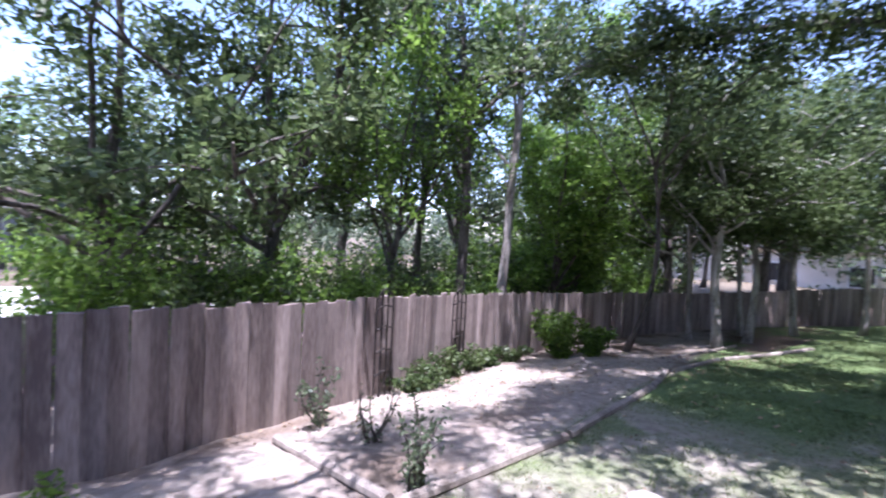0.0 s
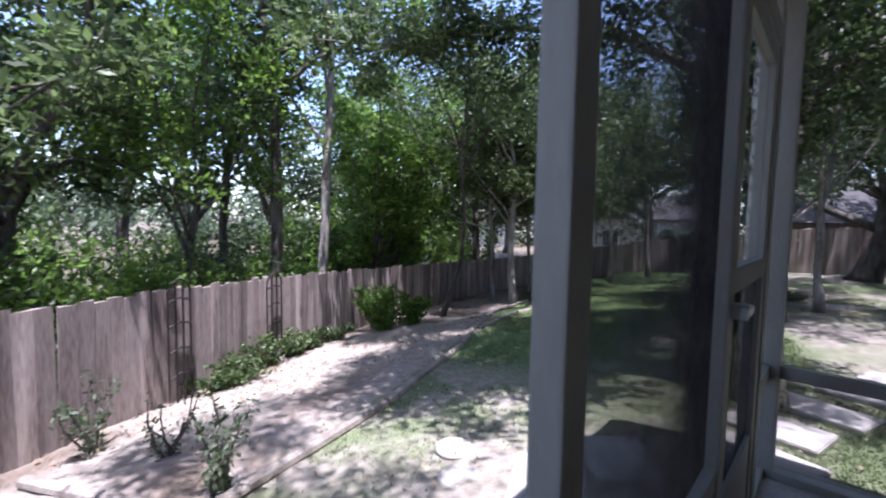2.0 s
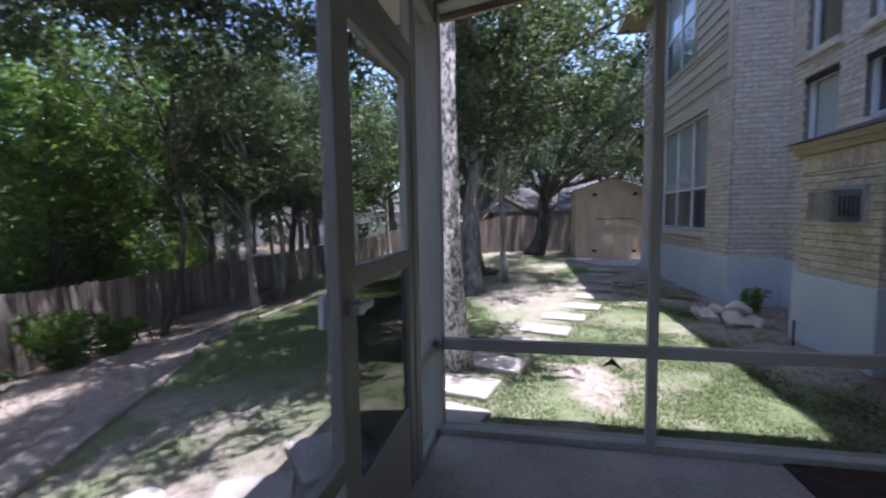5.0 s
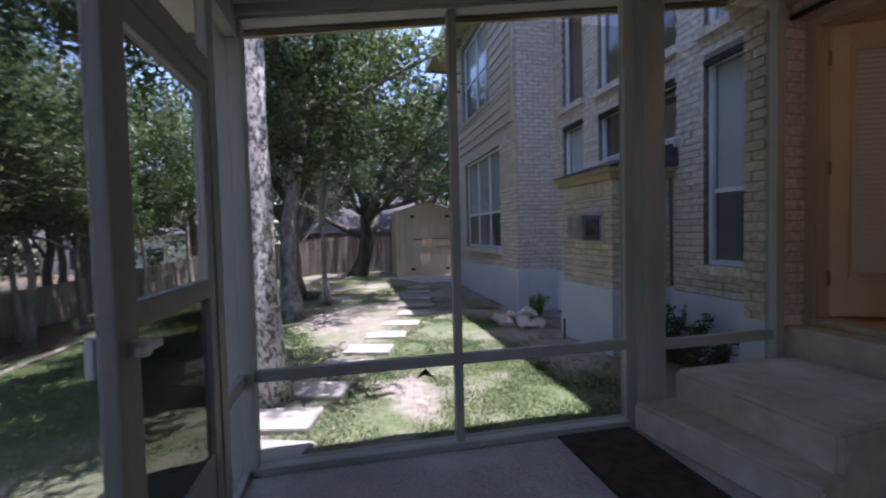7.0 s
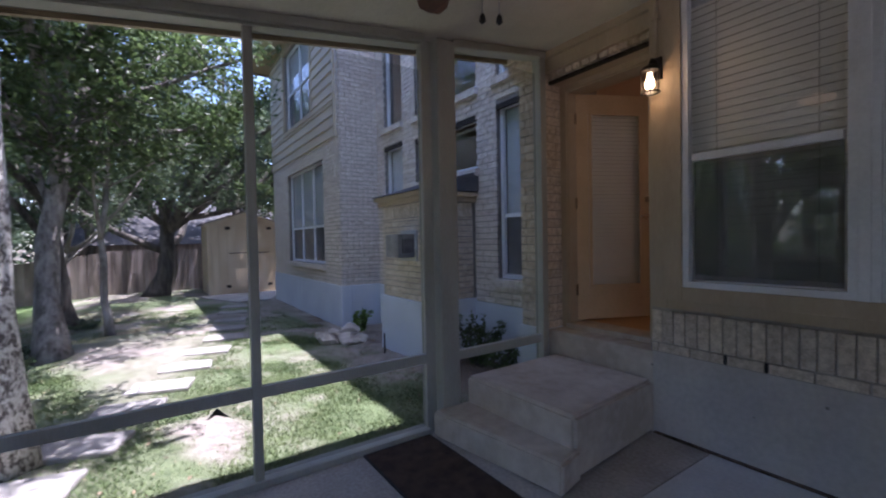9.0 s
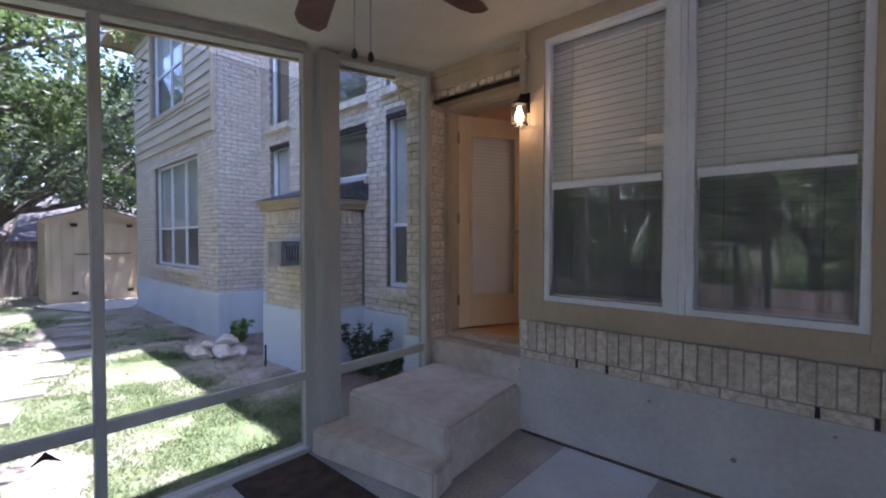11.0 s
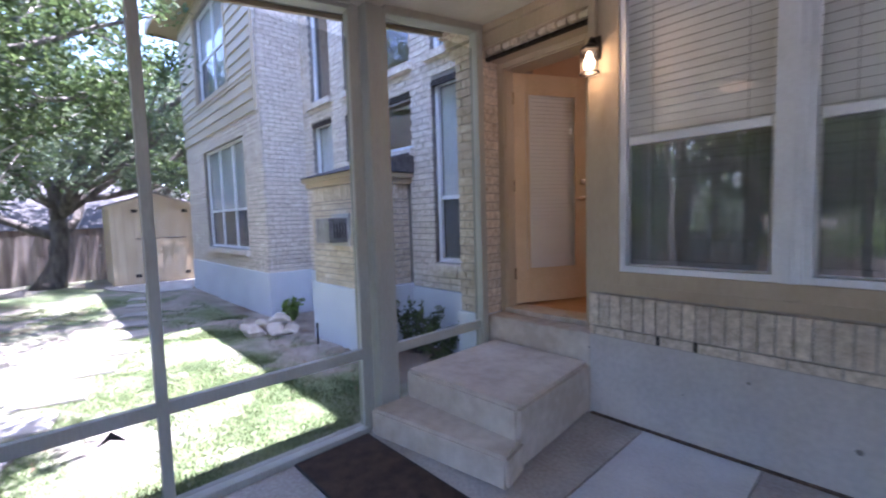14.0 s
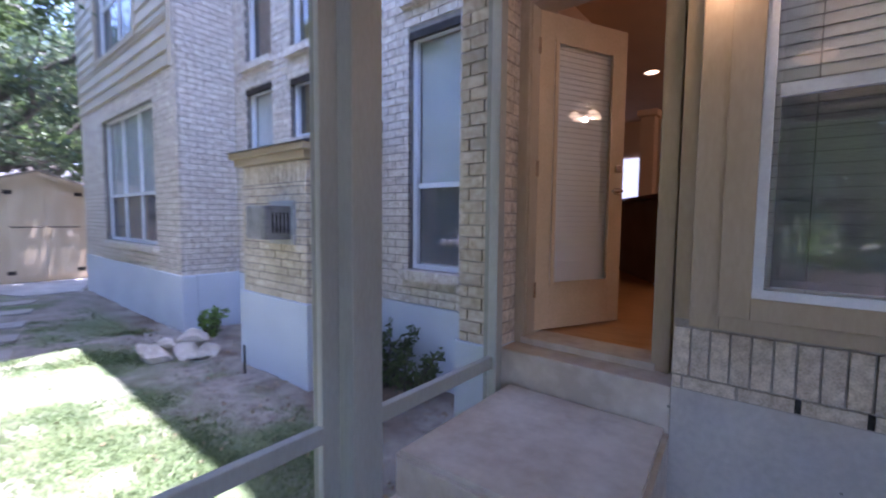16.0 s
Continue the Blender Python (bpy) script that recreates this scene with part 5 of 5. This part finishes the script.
tree(9.4, -0.2, 0.16, 3.6, 7.6, 3.0, 32000, 0.058, 2, BARK_MID, LEAF, "leaning oak on the lawn", (0.75, -0.25), 8, off=(0.4, -0.3), reaching=(((8.4, 1.8, 4.2), (7.4, 3.6, 4.5), (5.6, 4.4, 3.9)), ((8.6, -0.2, 4.6), (7.2, 0.9, 5.0))))
tree(12.5, 0.0, 0.17, 2.4, 7.0, 3.4, 14000, 0.055, 3, BARK_DARK, LEAF, "spreading oak near the back fence", (-0.3, 0.2), 8, squash=0.9)
# both reaching limbs are added to keep the shed front in shade
tree(17.4, -1.45, 0.27, 2.2, 7.5, 4.2, 18000, 0.06, 4, BARK_DARK, LEAF_GREY, "thick live oak beside the shed", (0.2, -0.3), 9, squash=0.9, reaching=(((16.2, -2.4, 3.6), (14.6, -3.2, 4.4)), ((16.0, -3.2, 3.8), (15.3, -4.6, 5.0), (14.8, -5.6, 5.4))))
tree(10.9, -0.75, 0.06, 2.6, 5.0, 1.8, 5000, 0.055, 5, BARK_PALE, LEAF, "thin pale young tree on the lawn", (0.1, 0), 5)
tree(14.2, 0.6, 0.08, 1.5, 5.0, 2.2, 7000, 0.06, 6, BARK_PALE, LEAF_GREY, "pale forked tree near the back fence", (0.5, -0.3), 5)
tree(20.0, -4.5, 0.25, 3.0, 9.0, 4.5, 18000, 0.085, 7, BARK_DARK, LEAF, "oak behind the shed", (0, 0.4), 8, squash=1.0)
tree(21.0, 1.0, 0.22, 3.0, 8.5, 4.3, 17000, 0.09, 8, BARK_DARK, LEAF_GREY, "oak behind the back fence", (0, 0), 8, squash=1.0)

# saplings in the far bed
for k, (x, y) in enumerate(((11.1, 6.2), (10.9, 5.4), (11.5, 5.1), (12.3, 5.7), (13.2, 5.0), (10.4, 5.0), (14.6, 4.3), (16.4, 3.7))):
    tree(x, y, 0.06 + 0.01 * (k % 3), 2.9 + 0.3 * (k % 2), 6.6, 2.5, 8500, 0.06, 20 + k, BARK_PALE, LEAF, "slim pale-barked tree in the shaded bed", (0.1 * (k % 3 - 1), 0.12), 6, low=0.3, squash=1.0, bow=0.6)

# the wood beyond the fence
tree(6.38, 7.5, 0.11, 6.5, 10.5, 2.4, 6500, 0.07, 41, BARK_PALE, LEAF_BRIGHT_SUNLIT, "tall pale-barked tree beyond the fence", (0.35, 0.05), 6, low=0.3, squash=1.1, bow=0.4)
tree(5.13, 7.1, 0.12, 5.5, 10.5, 2.8, 7000, 0.075, 42, BARK_DARK, LEAF, "tall dark tree beyond the fence", (0.0, 0.1), 7, low=0.3, squash=1.0, bow=0.5)
tree(4.7, 8.2, 0.10, 4.5, 9.0, 2.4, 7000, 0.07, 43, BARK_DARK, LEAF_GREY, "tall dark tree beyond the fence", (0.2, 0.1), 7, low=0.3, squash=1.0, bow=0.6)
tree(1.7, 7.6, 0.15, 2.6, 8.0, 3.6, 17000, 0.07, 44, BARK_DARK, LEAF, "dark spreading tree over the fence", (-0.2, -0.3), 9, droop=0.25, squash=1.0)
tree(-0.6, 7.2, 0.13, 2.4, 7.8, 3.2, 17000, 0.07, 45, BARK_DARK, LEAF, "dark spreading tree over the fence", (-0.2, -0.3), 9, droop=0.3, squash=1.0)
tree(-4.9, 7.2, 0.16, 2.6, 7.0, 2.6, 9000, 0.08, 46, BARK_DARK, LEAF, "dark spreading tree over the fence", (0.3, 0), 8, droop=0.2, squash=0.9)
tree(3.7, 7.6, 0.08, 2.6, 7.0, 2.2, 7000, 0.065, 47, BARK_DARK, LEAF_BRIGHT_SUNLIT, "leafy young tree beyond the fence", (0.2, -0.2), 7, squash=1.1)
# this tree and the next: sun on the foliage put into leaf colour
tree(8.2, 8.2, 0.10, 1.4, 6.0, 2.3, 15000, 0.07, 48, BARK_DARK, LEAF_BRIGHT_SUNLIT, "bright green tree beyond the fence", (0.1, -0.2), 8, squash=1.1)
tree(9.9, 8.9, 0.12, 1.8, 7.0, 2.6, 12000, 0.075, 49, BARK_DARK, LEAF_BRIGHT_SUNLIT, "leafy tree beyond the fence", (0, 0), 8, squash=1.1)
tree(13.2, 8.6, 0.14, 2.6, 8.0, 3.0, 12000, 0.08, 50, BARK_DARK, LEAF, "leafy tree beyond the back fence", (0, 0), 8, squash=1.1)
tree(16.2, 7.6, 0.14, 2.6, 8.0, 3.0, 12000, 0.085, 51, BARK_DARK, LEAF_GREY, "leafy tree beyond the back fence", (0, -0.3), 8, squash=1.1)
tree(8.3, 5.6, 0.05, 3.6, 7.6, 2.7, 7000, 0.06, 52, BARK_DARK, LEAF, "slim tree leaning over the garden bed", (-0.5, -0.9), 7, squash=0.7)
rng = random.Random(77)
far_wood = []
for k in range(20):
    x = -12 + 2.0 * k + rng.uniform(-0.8, 0.8)
    y = rng.uniform(11.5, 16.5) if x > 2 else rng.uniform(20, 28)
    tree(x, y, rng.uniform(0.12, 0.2), rng.uniform(3.0, 5.5), rng.uniform(8.5, 12.5), rng.uniform(2.2, 3.2), 3000, 0.11, 100 + k, BARK_DARK, rng.choice((LEAF, LEAF_GREY, LEAF, LEAF_BRIGHT_SUNLIT)), "tall leafy tree in the wood behind the fence", (rng.uniform(-0.4, 0.4), rng.uniform(-0.4, 0.4)), 7, low=0.15, squash=1.2, clump=0.8)
for k, (x, y) in enumerate(((23, 6), (25, 1), (24, -5), (21, 9), (26, 12), (22, -8))):
    tree(x, y, 0.22, 3.5, 9.5, 4.0, 9000, 0.13, 140 + k, BARK_DARK, (LEAF, LEAF_GREY)[k % 2], "leafy tree beyond the back fence", (0, 0), 8, squash=1.0, clump=0.9)


def bush(name, x, y, rx, ry, h, count, size, seed, foliage, label, stems=7, category="shrub"):
    """Thin stems that fan out, with leaves along them."""
    rng = random.Random(seed)
    z = float(fall(x, y))
    top = thing(name, label, category)
    pieces, centres = [], []
    for k in range(stems):
        end = (x + rng.uniform(-rx, rx), y + rng.uniform(-ry, ry), z + h * rng.uniform(0.6, 1.0))
        path = bent((x + rng.uniform(-0.2, 0.2) * rx, y + rng.uniform(-0.2, 0.2) * ry, z - 0.03), end, rng, 0.12 * h, 6)
        pieces.append(tube_data(path, [0.012 * (1 - 0.13 * i) for i in range(6)], 5, 0, seed))
        centres += [tuple(p) for p in path[1:]]
    part("stem", joined(pieces), BARK_DARK, top)
    v, f = leaves(centres, (rx * 0.32, ry * 0.32, h * 0.16), count, size, seed)
    leaf_mesh("foliage", v, f, foliage, top)


bush("fern_bush", 6.7, 5.6, 0.55, 0.4, 0.85, 2600, 0.05, 1, LEAF_BRIGHT_SUNLIT, "bright green bush at the foot of the fence", 12)
bush("fern_bush", 7.3, 5.45, 0.45, 0.35, 0.6, 1700, 0.05, 2, LEAF_BRIGHT_SUNLIT, "bright green bush at the foot of the fence", 10)
for k, (x, y, h) in enumerate(((3.5, 4.5, 0.3), (4.0, 4.85, 0.45), (4.5, 5.15, 0.32), (5.0, 5.35, 0.28), (5.5, 5.6, 0.3), (3.2, 4.3, 0.2))):
    bush("ground_cover", x, y, 0.4, 0.3, h, 900, 0.035, 10 + k, LEAF, "low leafy plants along the fence", 8, "plant")
bush("rose_bush", 2.25, 1.75, 0.22, 0.22, 0.62, 420, 0.026, 30, LEAF_GREY, "sparse young rose bush in the dirt bed", 7)
bush("rose_bush", 1.86, 3.4, 0.2, 0.2, 0.6, 380, 0.026, 31, LEAF_GREY, "sparse young rose bush near the fence", 6)
bush("rose_bush", 2.25, 2.75, 0.22, 0.2, 0.45, 200, 0.022, 32, LEAF_GREY, "small bare-stemmed rose bush", 8)
bush("house_shrub", 5.55, -4.72, 0.3, 0.16, 0.62, 1100, 0.032, 33, LEAF, "dark green shrub against the house", 9)
bush("house_shrub", 5.1, -4.66, 0.24, 0.16, 0.42, 700, 0.03, 34, LEAF, "dark green shrub against the house", 8)
bush("house_shrub", 8.45, -4.4, 0.2, 0.16, 0.36, 600, 0.03, 35, LEAF_BRIGHT_SUNLIT, "small green plant at the house corner", 7)
bush("weed_clump", 0.3, 2.0, 0.35, 0.25, 0.25, 600, 0.03, 36, LEAF_BRIGHT_SUNLIT, "green weeds at the foot of the fence", 8, "plant")
for k in range(20):
    rng = random.Random(500 + k)
    x = -2.5 + 0.95 * k + rng.uniform(-0.3, 0.3)
    y = (7.5 if x < 2 else 9.0) + rng.uniform(0.6, 3.2) + 0.12 * x
    # brighter leaf colour picked more often, for sun on the bushes
    bush("understory_bush", x, y, rng.uniform(1.0, 1.5), rng.uniform(0.8, 1.1), rng.uniform(1.8, 3.2), 2400, 0.075, 500 + k, rng.choice((LEAF, LEAF_BRIGHT_SUNLIT, LEAF_BRIGHT_SUNLIT)), "tall leafy bush deep behind the fence", 12)
for k in range(22):
    rng = random.Random(300 + k)
    x = -1 + 0.72 * k + rng.uniform(-0.4, 0.4)
    y = (4.2 if x < 1.0 else min(8.0, 3.6 + 0.55 * x)) + rng.uniform(0.9, 2.6)
    # here too the brighter colour stands for sunlit leaves
    bush("understory_bush", x, y, rng.uniform(0.8, 1.2), rng.uniform(0.6, 0.9), rng.uniform(1.4, 2.4), 3000, 0.055, 300 + k, rng.choice((LEAF, LEAF_BRIGHT_SUNLIT, LEAF_BRIGHT_SUNLIT)), "leafy bush growing behind the fence", 12)
for k, (x, y) in enumerate(((8.3, -0.1), (8.9, 0.15), (9.5, 0.2), (10.2, 0.1), (12.0, -0.3))):
    bush("ground_cover", x, y, 0.4, 0.25, 0.16, 500, 0.03, 60 + k, LEAF_GREY, "low trailing plants round the oaks", 8, "plant")


def far_wood():
    """Distant woodland edge, too far to tell one tree from the next."""
    rng = np.random.default_rng(31)
    along = rng.random(420)
    a = np.radians(-25 + 150 * along)
    r = rng.uniform(33, 48, 420)
    top = 3.0 + 4.0 * patchy(a * 8, a * 0, 1.0, 6)
    centres = np.stack([4 + r * np.cos(a), 2 + r * np.sin(a), -1.2 + top * rng.random(420)], 1)
    v, f = leaves(centres, (2.2, 2.2, 1.5), 40000, 0.26, 31)
    tagged(leaf_mesh("far_woodland", v, f, LEAF_GREY), "distant leafy woodland beyond the gardens", "woodland", kind="stuff")


far_wood()


def lawn():
    rng = np.random.default_rng(9)
    n = 320000
    x = np.concatenate([rng.uniform(4.05, 9.5, n // 2), rng.uniform(2.0, 13.5, n // 2)])
    y = np.concatenate([rng.uniform(-4.0, 0.3, n // 2), rng.uniform(-3.8, 4.2, n // 2)])
    g, m = cover(x, y)
    keep = (rng.random(len(x)) < g * 0.9 + 0.03) & ~((x < 4.12) & (y < -0.5)) & (m < 0.6)
    x, y = x[keep], y[keep]
    z = fall(x, y) - 0.005
    h = rng.uniform(0.010, 0.034, len(x)) * np.where(y > 0.6, 1.25, 1.0)
    a = rng.uniform(0, 2 * np.pi, len(x))
    w = rng.uniform(0.003, 0.006, len(x)) * np.where(x > 8, 1.8, 1.0)
    tilt = rng.normal(0, 0.022, (len(x), 2))
    p0 = np.stack([x - np.cos(a) * w, y - np.sin(a) * w, z], 1)
    p1 = np.stack([x + np.cos(a) * w, y + np.sin(a) * w, z], 1)
    p2 = np.stack([x + tilt[:, 0], y + tilt[:, 1], z + h], 1)
    verts = np.stack([p0, p1, p2], 1).reshape(-1, 3)
    ob = leaf_mesh("grass", verts, np.arange(len(verts)).reshape(-1, 3), GRASS)
    tagged(ob, "thin patchy lawn grass", "grass", kind="stuff")


lawn()


def litter():
    rng = np.random.default_rng(12)
    n = 16000
    x, y = rng.uniform(1.0, 10, n), rng.uniform(-4.95, 5, n)
    keep = ~((x < 4.15) & (y < -0.5)) & ((rng.random(n) < 0.12) | (y < -3.5) | (y > 3.2))
    x, y = x[keep], y[keep]
    a = rng.uniform(0, 6.28, len(x))
    s = rng.uniform(0.006, 0.024, len(x))
    z = fall(x, y) + rng.uniform(0.012, 0.03, len(x))
    d = np.stack([np.cos(a) * s, np.sin(a) * s, rng.normal(0, 0.006, len(x))], 1)
    e = np.stack([-np.sin(a) * s * 0.5, np.cos(a) * s * 0.5, rng.normal(0, 0.006, len(x))], 1)
    p = np.stack([x, y, z], 1)
    verts = np.stack([p - d, p - e, p + d, p + e], 1).reshape(-1, 3)
    ob = leaf_mesh("fallen_leaves", verts, np.arange(len(verts)).reshape(-1, 4), surf("dry_leaf", (0.14, 0.09, 0.05), (0.34, 0.26, 0.17), 5, 0.9, 0, 20, vary=0.4, by="island"))
    tagged(ob, "scattered dry fallen leaves", "leaves", kind="stuff")


litter()
